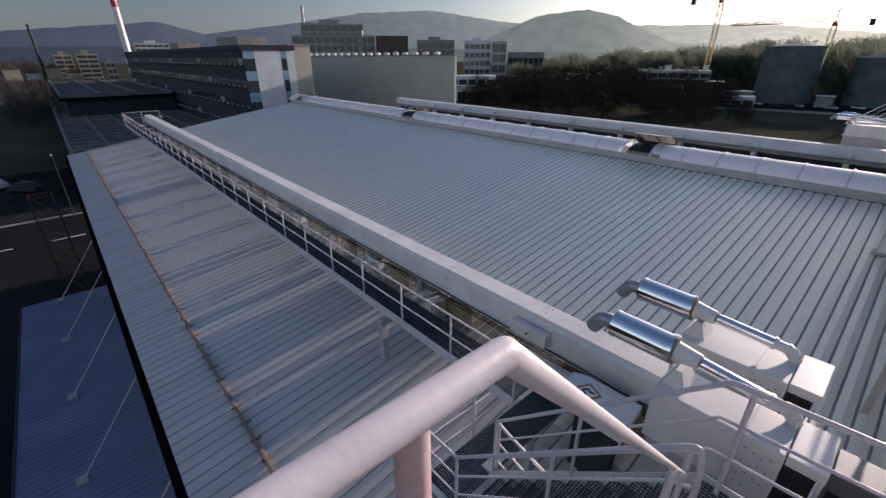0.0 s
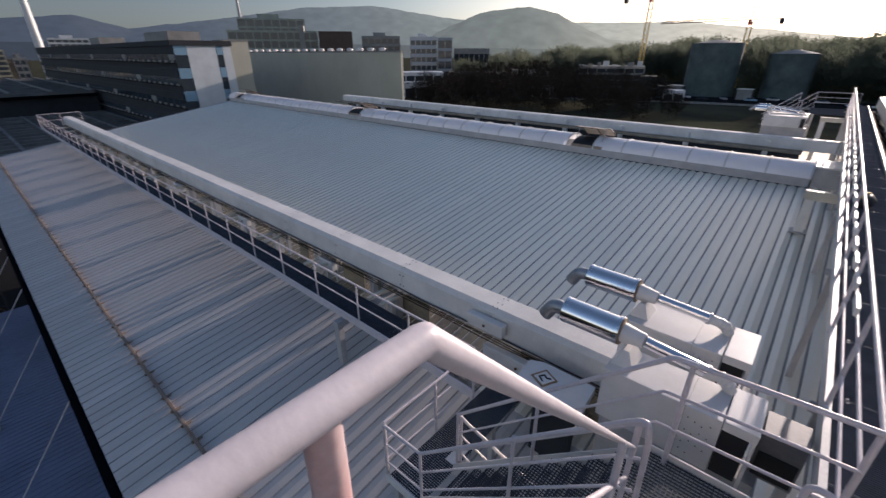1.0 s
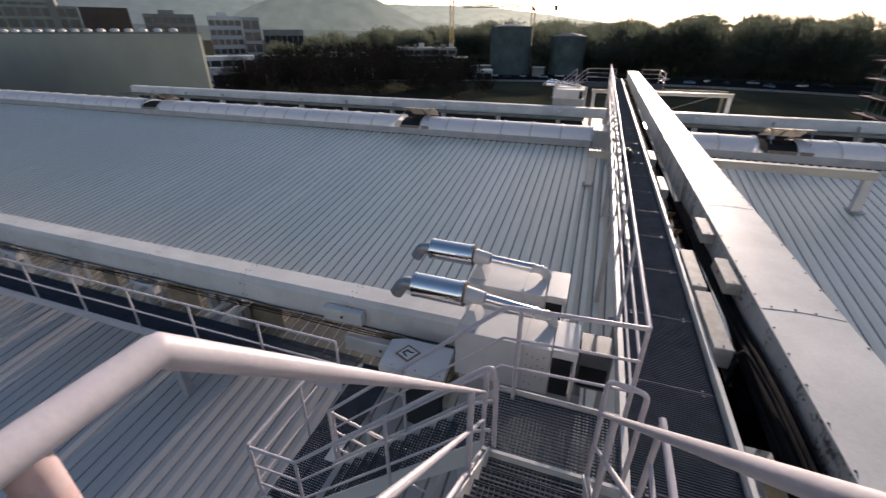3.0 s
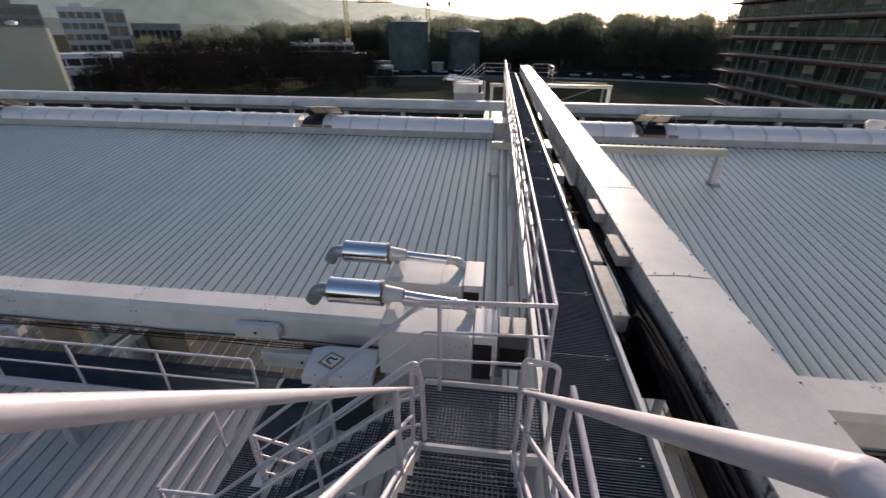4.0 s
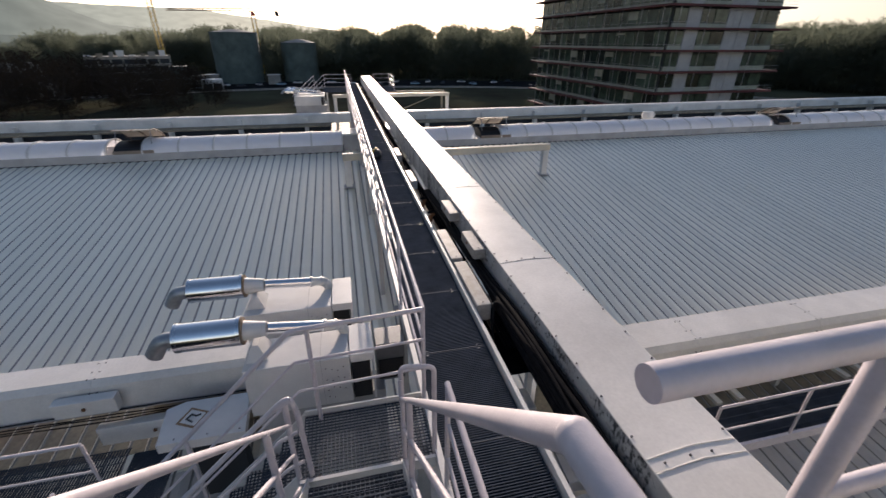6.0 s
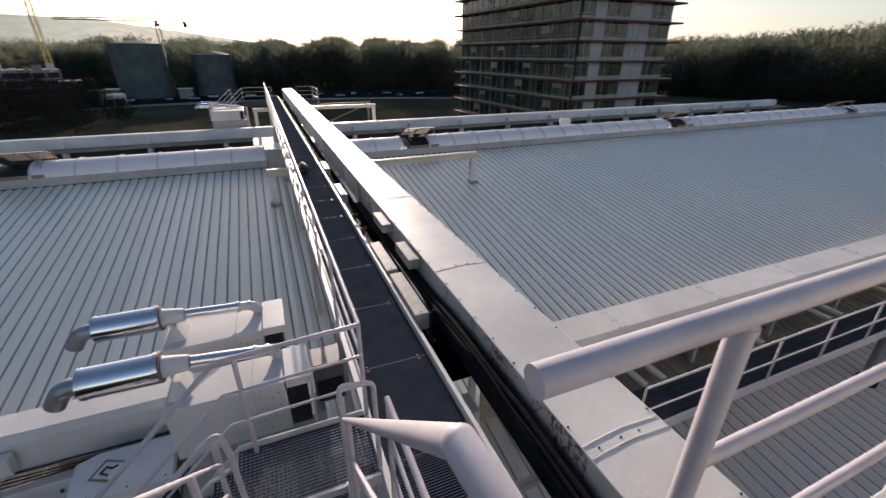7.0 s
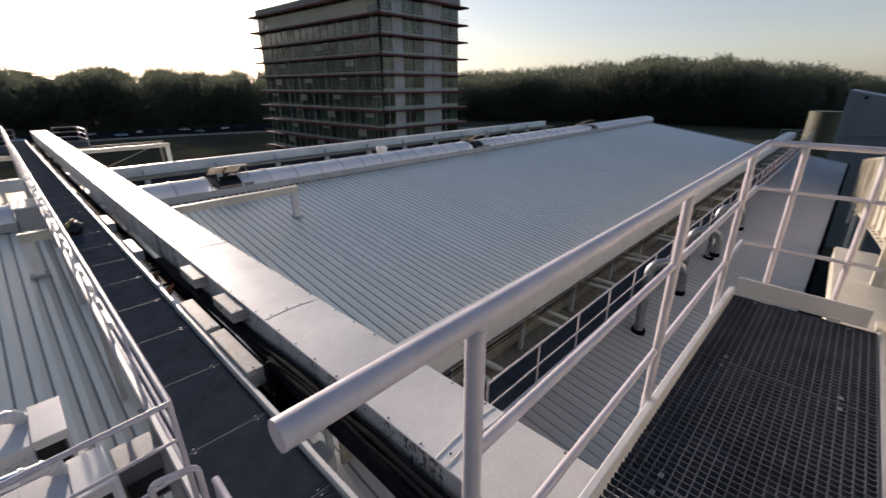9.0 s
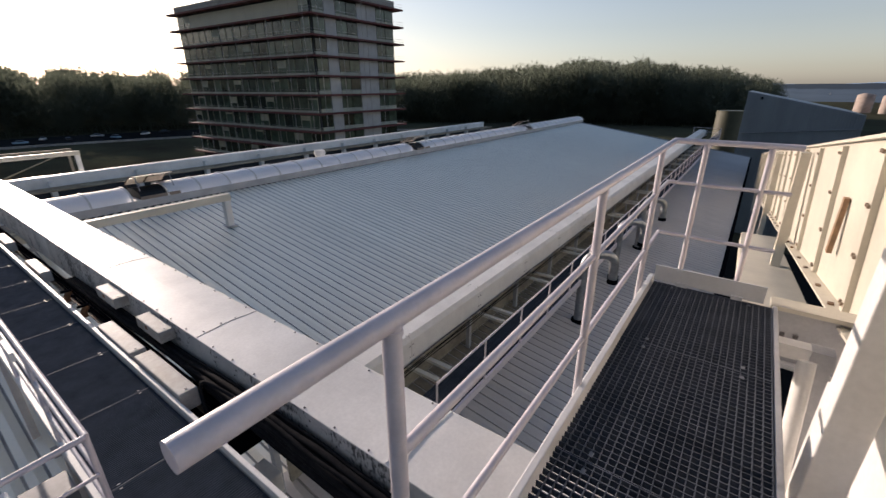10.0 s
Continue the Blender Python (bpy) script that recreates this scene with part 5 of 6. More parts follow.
rng = np.random.default_rng(7)


def tree_arrays(h, spread, clumps, seed, droop=0.0, bare=True):
    """One tree: tapered trunk, limbs and a crown of many thin twig sprays, as vertices and triangles."""
    r = np.random.default_rng(seed)
    V, F = [], []

    def stick(a, b, ra, rb):
        a, b = np.array(a), np.array(b)
        t = b - a
        t = t / (np.linalg.norm(t) + 1e-9)
        s = np.cross(t, [0.3, 0.9, 0.1])
        s = s / (np.linalg.norm(s) + 1e-9)
        u = np.cross(t, s)
        k = len(V)
        for p, q in ((a, ra), (b, rb)):
            for i in range(3):
                c = 2 * math.pi * i / 3
                V.append(p + q * (math.cos(c) * s + math.sin(c) * u))
        for i in range(3):
            j = (i + 1) % 3
            F.append((k + i, k + j, k + 3 + j))
            F.append((k + i, k + 3 + j, k + 3 + i))

    fork = h * r.uniform(0.22, 0.35)
    lean = r.normal(0, 0.03 * h, 2)
    stick((0, 0, 0), (lean[0], lean[1], fork), 0.010 * h, 0.008 * h)
    limbs = []
    for i in range(7):
        a = 2 * math.pi * (i + r.uniform(-0.3, 0.3)) / 7
        e = np.array([lean[0] + spread * r.uniform(0.3, 0.75) * math.cos(a), lean[1] + spread * r.uniform(0.3, 0.75) * math.sin(a), h * r.uniform(0.55, 0.88)])
        b = np.array([lean[0], lean[1], fork * r.uniform(0.8, 1.3)])
        m = (b + e) / 2 + np.array([0, 0, 0.06 * h])
        stick(b, m, 0.006 * h, 0.004 * h)
        stick(m, e, 0.004 * h, 0.002 * h)
        limbs.append((b, m, e))
    for i in range(clumps):
        # a spray somewhere in an uneven egg-shaped crown, growing out and up from the nearest limb
        d = r.normal(0, 1, 3)
        d = d / np.linalg.norm(d) * r.uniform(0.25, 1.0) ** 0.5
        lump = 1.0 + 0.16 * math.sin(3 * math.atan2(d[1], d[0]) + seed) + 0.12 * math.sin(5 * d[2] + 2 * seed)
        q = np.array([lean[0] + spread * d[0] * lump, lean[1] + spread * d[1] * lump, h * (0.54 + 0.44 * d[2] * (lump if d[2] < 0 else 1.0))])
        inner = np.array([lean[0], lean[1], h * 0.30])
        out = (q - inner) / np.linalg.norm(q - inner)
        out = out + r.normal(0, 0.45, 3)
        out = out / np.linalg.norm(out)
        p = q - out * h * r.uniform(0.06, 0.13) + r.normal(0, 0.012 * h, 3)
        thick = 0.0030 * h if bare else 0.0048 * h
        for j in range(2):
            side = np.cross(out, r.normal(0, 1, 3))
            side = side / (np.linalg.norm(side) + 1e-9)
            tip = q + side * h * r.uniform(-0.045, 0.045) + out * h * r.uniform(-0.02, 0.02)
            k = len(V)
            V.extend([p, (p + tip) / 2 + side * thick, tip, (p + tip) / 2 - side * thick])
            F.append((k, k + 1, k + 2))
            F.append((k, k + 2, k + 3))
    return np.array(V), np.array(F)


kinds = [tree_arrays(1.0, 0.27, 560, 11 + i, bare=False) for i in range(7)]

low_kinds = [tree_arrays(1.0, 0.45, 150, 31 + i, bare=False) for i in range(5)]


def wood(name, label, places, mat, heights, kinds):
    V, F, k = [], [], 0
    for (x, y, z), h in zip(places, heights):
        v, f = kinds[rng.integers(0, len(kinds))]
        a = rng.uniform(0, 6.28)
        c, s = math.cos(a), math.sin(a)
        w = h * rng.uniform(0.85, 1.25)
        q = np.stack([(v[:, 0] * c - v[:, 1] * s) * w + x, (v[:, 0] * s + v[:, 1] * c) * w + y, v[:, 2] * h + z], 1)
        V.append(q)
        F.append(f + k)
        k += len(q)
    V, F = np.concatenate(V), np.concatenate(F)
    me = bpy.data.meshes.new(name)
    me.from_pydata(V.tolist(), [], F.tolist())
    me.materials.append(M[mat])
    tagged(new(name, me), label, "woodland", kind="stuff")


# the wood behind the works, denser and taller to the right
places, heights = [], []
CREST = ([-40, -37, -24, -10, -3, 9, 13, 22, 40, 50, 62, 69, 74, 81, 88, 91.5], [-0.4, -0.1, 1.05, 1.75, 1.7, 2.3, 2.4, 2.1, 2.0, 2.0, 2.6, 3.4, 3.3, 2.85, 2.0, 0.6])
for i in range(780):
    az = rng.uniform(-40, 91)
    row = rng.integers(0, 5)
    d = (330 if az < -8 else 250) + 26 * row + rng.uniform(-10, 10)
    el = float(np.interp(az, *CREST)) + rng.normal(0, 0.22) - (0.35 if row < 2 else 0) + 0.25 * math.sin(az * 0.9)
    top = d * math.tan(radians(el))
    h = float(np.clip(top - GROUND, 9, 42))
    p = polar(az, d)
    places.append((p.x, p.y, GROUND - 0.3))
    heights.append(h)
wood("woodland", "dense dark leafless winter wood behind the works", places, "twig", heights, kinds)
places, heights = [], []
for i in range(1000):
    az = rng.uniform(-40, 91)
    d = (312 if az < -8 else 236) + rng.uniform(0, 40)
    p = polar(az, d)
    places.append((p.x, p.y, GROUND - 0.3))
    heights.append(rng.uniform(6, 17))
wood("undergrowth", "dark scrub and undergrowth at the foot of the wood", places, "twig", heights, low_kinds)
places, heights = [], []
for i in range(260):
    az = rng.uniform(-93, -84)
    p = polar(az, rng.uniform(150, 420))
    places.append((p.x, p.y, GROUND - 0.3))
    heights.append(rng.uniform(4, 10))
for i in range(170):
    az = rng.uniform(-103, -84)
    p = polar(az, rng.uniform(440, 700))
    places.append((p.x, p.y, GROUND - 0.3))
    heights.append(rng.uniform(13, 22))
wood("riverside_scrub", "brown winter scrub along the river bank", places, "bark", heights, low_kinds)

for k in range(9):
    p = polar(-99.0 + 1.45 * k, 425 - 9 * (k % 3), GROUND)
    h = thing("far_house", "pale rendered house among trees beyond the river", "house", "far houses", p)
    part("wall", boxed(-6, 6, -4, 4, 0, 8.5 + 3 * (k % 2)), "apartment" if k % 3 else "white", h)
    part("roof", Mesh().hexa([(-6.5, -4.5, 8.51 + 3 * (k % 2)), (6.5, -4.5, 8.51 + 3 * (k % 2)), (6.5, 4.5, 8.51 + 3 * (k % 2)), (-6.5, 4.5, 8.51 + 3 * (k % 2)),
                              (-6.5, -0.1, 11.5 + 3 * (k % 2)), (6.5, -0.1, 11.5 + 3 * (k % 2)), (6.5, 0.1, 11.5 + 3 * (k % 2)), (-6.5, 0.1, 11.5 + 3 * (k % 2))]).bm(), "brown", h)

# single bare trees on the near side of the river
tree_v = [tree_arrays(1.0, 0.36, 1000, 40 + i) for i in range(4)]
tree_me = []
for v, f in tree_v:
    n_tr = 6 + 7 * 12
    pair = []
    for nm, ff, mat in (("trunk", f[:n_tr], "bark"), ("crown", f[n_tr:], "crown")):
        me = bpy.data.meshes.new(nm)
        me.from_pydata(v.tolist(), [], ff.tolist())
        me.materials.append(M[mat])
        pair.append(me)
    tree_me.append(pair)
for i in range(46):
    az = -45 + 32 * (i + rng.uniform(-0.4, 0.4)) / 46
    d = rng.uniform(125, 190)
    el = float(np.interp(az, [-46, -40, -36, -30, -24, -18, -13], [-2.6, -1.4, -0.9, -0.7, -1.3, -2.0, -3.6])) + rng.normal(0, 0.5)
    h = d * math.tan(radians(el)) - GROUND
    p = polar(az, d)
    t = thing("bare_tree", "leafless winter tree with fine dark branches", "tree", "bare trees", (p.x, p.y, GROUND))
    t.scale, t.rotation_euler = (h * 1.15, h * 1.15, h), (0, 0, rng.uniform(0, 6.28))
    for me in tree_me[i % 4]:
        o = new(me.name, me)
        o.parent = t


# ---- far buildings ----
def block(name, label, az0, az1, d, z1, floors, mat, band, group="far buildings", depth=14.0, z0=None, roof_box=True, cat="building", cut=0.62):
    """A building seen face on between two bearings, with window bands cut as set-back strips."""
    b = thing(name, label, cat, group)
    a, c = polar(az0, d), polar(az1, d)
    ux = (c - a)
    w = ux.length
    m = Matrix.Translation((a.x, a.y, 0)) @ Matrix.Rotation(math.atan2(ux.y, ux.x), 4, "Z")
    b.matrix_basis = m
    zb = GROUND if z0 is None else z0
    fh = (z1 - zb) / floors
    part("core", boxed(0.25, w - 0.25, 0.25, depth, zb, z1 - 0.1), band, b)
    for i in range(floors):
        z = zb + fh * i
        part("spandrel", boxed(0, w, 0, depth + 0.1, z + fh * cut, z + fh * 1.0), mat, b)
    n = max(2, int(w / 4.0))
    piers = Mesh()
    for k in range(n + 1):
        x = (w - 0.5) * k / n
        piers.box(x, x + 0.5, 0.05, 0.24, zb, z1 - 0.2)
    piers.part("mullions", mat, b, kind="stuff")
    if roof_box:
        part("roof_plant", boxed(w * 0.3, w * 0.62, depth * 0.3, depth * 0.8, z1 + 0.02, z1 + 2.2), mat, b)
    return b


block("apartment_building", "beige apartment block with yellow balconies", -88.5, -87.1, 420, 2.0, 7, "apartment", "glass")
block("apartment_building", "pale concrete apartment block", -86.8, -85.1, 400, 2.6, 7, "apartment", "glass")
block("apartment_building", "white low apartment block", -84.7, -83.8, 330, -1.8, 5, "concrete", "glass")
block("works_building", "white flat-roofed works building", -81.8, -78.7, 500, 12.0, 9, "white", "glass")
block("works_building", "grey office block with a brown roof storey", -66.2, -56.5, 265, 11.0, 7, "green_panel", "glass", depth=20, roof_box=False, cut=0.76)
block("works_building", "dark brown clad block beside the office", -56.4, -52.5, 262, 10.8, 3, "brown", "brown", depth=20, roof_box=False)
block("works_building", "grey penthouse storey on the office block", -65.0, -57.8, 270, 17.0, 9, "green_panel", "glass", depth=12, cut=0.78)
block("works_building", "pale grey flat works block", -51.4, -46.8, 330, 11.0, 6, "concrete", "glass")
block("works_building", "white and grey factory block", -45.6, -42.3, 360, 11.5, 5, "white", "glass", cut=0.55)
block("works_building", "dark grey factory tower", -42.2, -40.4, 350, 10.5, 4, "tower_panel", "glass", roof_box=False, cut=0.72)
block("works_building", "long low shed with white sawtooth roof", -40.2, -35.8, 380, 3.4, 2, "concrete", "darkwall", roof_box=False)
block("works_building", "low dark works shed with a pale roof", -47.5, -41.5, 210, -8.0, 2, "white", "darkwall", roof_box=False, cut=0.7)
block("works_building", "low grey works shed", -41, -33, 235, -9.0, 2, "concrete", "darkwall", roof_box=False)
block("site_building", "half-built storey with formwork on top", -25.0, -17.6, 240, -6.0, 4, "concrete", "darkwall", roof_box=False)
block("site_building", "grey site cabin stack beside the formwork", -18.0, -16.2, 215, -9.5, 2, "tank", "tank", roof_box=False)
for az0, az1, d, z, m in ((-46.5, -43.6, 196, -11.5, "white"), (-42.6, -39.4, 204, -12.6, "concrete"), (-38.6, -37.0, 198, -12.9, "white"), (-35.8, -31.4, 206, -11.8, "concrete"),
                          (-30.2, -28.0, 200, -13.0, "white"), (-27.4, -25.6, 214, -11.2, "concrete"), (-33.0, -28.4, 262, -8.6, "white"), (-15.2, -13.0, 206, -14.2, "white")):
    block("works_building", "low pale works shed on the river bank", az0, az1, d, z, 1, m, "darkwall", roof_box=False, depth=9.0)
for k in range(8):
    p = polar(-24.6 + 0.9 * k, 239)
    s = thing("formwork_panel", "white or tan formwork panel on the building site", "formwork", "formwork panels", (p.x, p.y, -6.0))
    part("panel", boxed(-1.5 + 0.6 * (k % 3), 1.4, -0.1, 0.1, 0.02, 0.7 + 0.55 * (k * 5 % 4)), ("white", "tan", "concrete", "white")[k % 4], s)

a, c = polar(-58.6, 263.5), polar(-58.0, 263.5)
core = thing("stair_core", "pale concrete stair core on the office block", "stair core")
part("shaft", Mesh().hexa([(a.x, a.y, GROUND), (c.x, c.y, GROUND), (c.x - 2, c.y + 2, GROUND), (a.x - 2, a.y + 2, GROUND), (a.x, a.y, 13.5), (c.x, c.y, 13.5), (c.x - 2, c.y + 2, 13.5), (a.x - 2, a.y + 2, 13.5)]).bm(), "concrete", core)

ch = thing("chimney", "tall white factory chimney with red bands", "chimney")
p = polar(-82.5, 470)
part("shaft", tubed([(p.x, p.y, GROUND), (p.x, p.y, 37)], 4, 20, radii=(3.0, 2.2)), "white", ch)
part("red_band", tubed([(p.x, p.y, 37.01), (p.x, p.y, 42)], 2.25, 20), "red", ch)
part("white_band", tubed([(p.x, p.y, 42.01), (p.x, p.y, 60)], 2.2, 20, radii=(2.2, 1.9)), "white", ch)
for az, d, z in ((-64.6, 300, 28), (-62.2, 300, 21), (-89.5, 430, 21)):
    p = polar(az, d)
    c = thing("stack", "slim dark steel exhaust stack", "chimney", "stacks")
    part("pipe", tubed([(p.x, p.y, GROUND), (p.x, p.y, z)], 0.9, 10, radii=(1.0, 0.8)), "grey" if az > -80 else "darkwall", c)


def crane(az, d, z, jib, colour, turn):
    p = polar(az, d)
    c = thing("tower_crane", "lattice tower crane with a long jib over the site", "crane", "cranes", (p.x, p.y, 0))
    w = 1.0
    mast = Mesh()
    for sx in (-w, w):
        for sy in (-w, w):
            mast.bar((sx, sy, GROUND), (sx, sy, z), 0.26)
    k, zz = 0, GROUND
    while zz < z - 2:
        s = 1 if k % 2 else -1
        mast.bar((-w, -w * s, zz), (w, -w * s, zz + 2.2), 0.10)
        mast.bar((-w * s, -w, zz), (-w * s, w, zz + 2.2), 0.10)
        zz += 2.2
        k += 1
    mast.part("mast", colour, c)
    ca, sa = math.cos(radians(turn)), math.sin(radians(turn))
    arm = Mesh()
    for o in (-0.6, 0.6):
        arm.bar((-14 * ca - o * sa, -14 * sa + o * ca, z + 1), (jib * ca - o * sa, jib * sa + o * ca, z + 1), 0.27)
    arm.bar((0, 0, z + 2.3), (jib * ca, jib * sa, z + 2.0), 0.3)
    for i in range(int(jib / 2.5)):
        x = 2.5 * i
        arm.bar((x * ca, x * sa, z + 1), ((x + 1.25) * ca, (x + 1.25) * sa, z + 2.3), 0.16)
        arm.bar(((x + 1.25) * ca, (x + 1.25) * sa, z + 2.3), ((x + 2.5) * ca, (x + 2.5) * sa, z + 1), 0.16)
    arm.bar((0, 0, z + 2), (0, 0, z + 7), 0.4)
    arm.bar((0, 0, z + 7), (jib * 0.6 * ca, jib * 0.6 * sa, z + 2.2), 0.17)
    arm.bar((0, 0, z + 7), (-13 * ca, -13 * sa, z + 1.4), 0.17)
    arm.part("jib", "jib", c)
    part("counterweight", boxed(-13.5 * ca - 1, -13.5 * ca + 1, -13.5 * sa - 1, -13.5 * sa + 1, z - 1.6, z + 0.98), "darkwall", c)
    part("cab", boxed(-0.9, 0.9, -2.2, -1.1, z - 1.5, z + 0.6), "red", c)


crane(-18.2, 300, 27.5, 34, "yellow", 15)
crane(-8.6, 300, 14.6, 46, "yellow", 176)

for az0, az1, zt, zd in ((-13.4, -8.5, 3.3, 1.7), (-6.2, -2.2, -0.9, 1.9)):
    d = 240
    a, b = polar(az0, d), polar(az1, d)
    c, r = (a + b) / 2, (b - a).length / 2
    t = thing("storage_tank", "large dark cylindrical storage tank with a domed lid", "storage tank", "tanks", (c.x, c.y, 0))
    part("shell", tubed([(0, 0, GROUND), (0, 0, zt)], r, 48), "tank", t)
    for k in range(6):
        z = GROUND + (zt - GROUND) * (k + 0.5) / 6
        part("hoop", tubed([(0, 0, z - 0.06), (0, 0, z + 0.06)], r + 0.05, 48), "tank", t)
    part("rim", tubed([(0, 0, zt), (0, 0, zt + 0.35)], r + 0.25, 48), "tank", t)
    part("dome", tubed([(0, 0, zt + 0.352), (0, 0, zt + zd * 0.6), (0, 0, zt + zd)], r, 48, radii=(r - 0.2, r * 0.62, r * 0.15)), "grey" if zd < 1.5 else "concrete", t)
for az, d in ((-7.4, 225), (-15.5, 232), (-13.9, 236)):
    p = polar(az, d)
    s = thing("site_shed", "small pale site shed beside the tanks", "shed", "site sheds", (p.x, p.y, GROUND))
    part("wall", boxed(-2.6, 2.6, -2, 2, 0, 4.0), "concrete", s)
    part("roof", boxed(-2.9, 2.9, -2.3, 2.3, 4.002, 4.25), "white", s)

# road and river bank before the tanks
for nm, lab, d0, d1, z, mat, az0, az1 in (("road", "pale concrete road by the river bank", 196, 204, 0.05, "concrete", -30, 75), ("pavement", "grey works yard behind the river", 204.5, 236, 0.03, "asphalt", -46, 40), ("water", "dark green river channel below the works", 100, 118, 0.04, "water", -60, 80)):
    g = Mesh()
    for k in range(60):
        a0, a1 = az0 + (az1 - az0) * k / 60, az0 + (az1 - az0) * (k + 1) / 60
        q = [polar(a0, d0), polar(a1, d0), polar(a1, d1), polar(a0, d1)]
        n = len(g.v)
        g.v += [(v.x, v.y, GROUND + z) for v in q]
        g.f.append((n, n + 1, n + 2, n + 3))
    tagged(g.part(nm, mat), lab, nm, kind="structure")
g = Mesh()
for k in range(70):
    a0, a1 = -30 + 1.5 * k, -28.6 + 1.5 * k
    p, q = polar(a0, 195.5), polar(a1, 195.5)
    g.bar((p.x, p.y, GROUND + 0.5), (q.x, q.y, GROUND + 0.5), 0.5)
tagged(g.part("parapet_wall", "concrete"), "long low concrete river wall", "wall", kind="structure")
for k in range(26):
    az = -29 + 2.0 * k + rng.uniform(-0.6, 0.6)
    p = polar(az, rng.uniform(206, 228), GROUND)
    c = thing("parked_car", "small parked car on the far works yard", "car", "far cars", p)
    c.rotation_euler = (0, 0, rng.uniform(0, 3.1))
    col = ("white", "darkwall", "grey", "blue")[k % 4]
    part("body", boxed(-2.1, 2.1, -0.85, 0.85, 0.25, 0.85, bevel=0.15), col, c)
    part("cabin", boxed(-1.2, 1.2, -0.75, 0.75, 0.852, 1.4, bevel=0.2), "glass", c)

# ---- office tower with slab walkways ----
tower = thing("office_tower", "eight-storey office tower with dark red slab walkways and pale panels", "office tower")
TC = Vector((56.29, 70.38, 0))
tower.matrix_basis = Matrix.Translation((TC.x, TC.y, 0)) @ Matrix.Rotation(radians(2.2), 4, "Z")
TW, TL, FH, ZT = 24.25, 48.1, 3.5, 16.32
part("core", boxed(0.4, TW - 0.4, 0.4, TL - 0.4, GROUND, ZT + 0.4), "darkwall", tower)
part("fascia", boxed(0.1, TW - 0.1, 0.1, TL - 0.1, ZT + 0.402, ZT + 1.7), "concrete", tower, "pale roof fascia")
levels = [ZT - FH * k for k in range(10)]
for z in levels:
    s = part("slab", boxed(-1.3, TW + 1.3, -1.3, TL + 1.3, z - 0.16, z + 0.16), "slab", tower, "dark red slab edge")
    rail = Mesh()
    for zz in (0.5, 1.0):
        rail.bar((-1.2, -1.2, z + zz), (TW + 1.2, -1.2, z + zz), 0.025)
        rail.bar((-1.2, -1.2, z + zz), (-1.2, TL + 1.2, z + zz), 0.025)
    rail.part("guard_rail", "grey", s)
for k, z in enumerate(levels[1:]):
    for i in range(17):
        y0 = 0.6 + i * (TL - 1.2) / 17
        w = (TL - 1.2) / 17
        if k == 0 and 0 < i < 15:
            part("panel", boxed(0.12, 0.396, y0 + 0.03, y0 + w - 0.03, z + 0.162, z + FH - 0.5), "hallwall", tower, "pale wall panel of the top storey")
            continue
        p = part("window", boxed(0.22, 0.396, y0 + 0.06, y0 + w - 0.06, z + 0.60, z + FH - 0.45), "tower_glass", tower)
        part("spandrel", boxed(0.10, 0.396, y0 + 0.02, y0 + w - 0.02, z + 0.162, z + 0.57), "green_panel", p)
        part("mullion", boxed(0.12, 0.218, y0 - 0.03, y0 + 0.03, z + 0.58, z + FH - 0.42), "green_panel", p)
        if (2 * i + 3 * k) % 5 == 0:
            part("blind", boxed(0.16, 0.216, y0 + 0.1, y0 + w - 0.1, z + 1.6 + 0.5 * ((i + k) % 3), z + FH - 0.5), "green_panel", p)
        if i % 2 == 0:
            part("pole", boxed(-1.25, -1.19, y0, y0 + 0.06, z + 0.165, z + FH - 0.17), "grey", tower)
    for i in range(8):
        x0 = 0.6 + i * (TW - 1.2) / 8
        w = (TW - 1.2) / 8
        if i in (1, 4, 5):
            part("panel", boxed(x0 + 0.05, x0 + w - 0.05, 0.12, 0.396, z + 0.162, z + FH - 0.2), "tower_panel", tower, "pale grey wall panel")
        else:
            p = part("window", boxed(x0 + 0.1, x0 + w - 0.1, 0.16, 0.396, z + 0.9, z + FH - 0.45), "tower_glass", tower)
            part("spandrel", boxed(x0 + 0.02, x0 + w - 0.02, 0.10, 0.396, z + 0.162, z + 0.85), "green_panel", p)
        if i % 2 == 0:
            part("strut", boxed(x0, x0 + 0.06, -1.25, -1.19, z + 0.165, z + FH - 0.17), "grey", tower)

# ---- pale hall and dark office block beyond the left gable ----
hall = thing("hall", "long windowless pale clad hall with roof vents", "hall")
HX0, HX1, HY = -131.5, -64.9, 61.0
n = 10
for i in range(n):
    a = HX0 + (HX1 - HX0) * i / n
    part("wall_panel", boxed(a + 0.01, a + (HX1 - HX0) / n - 0.01, HY, HY + 0.6, GROUND, 0.15), "hallwall", hall)
part("coping", boxed(HX0, HX1 + 0.05, HY - 0.1, HY + 0.7, 0.152, 0.45), "concrete", hall)
part("roof_deck", Mesh().hexa([(HX0, HY + 0.7, -0.4), (HX1, HY + 0.7, -0.4), (HX1 - 24, HY + 20, -0.4), (HX0, HY + 20, -0.4), (HX0, HY + 0.7, 0.1), (HX1, HY + 0.7, 0.1), (HX1 - 24, HY + 20, 0.1), (HX0, HY + 20, 0.1)]).bm(), "concrete", hall)
for i in range(17):
    x = HX0 + 2 + 3.6 * i
    part("roof_vent", tubed([(x, HY + 1.5, 0.452), (x, HY + 1.5, 0.8), (x, HY + 1.5, 1.05)], 0.7, 10, radii=(0.55, 0.75, 0.3)), "white", hall)
stairtower = thing("stair_tower", "pale concrete stair tower beside the hall", "tower")
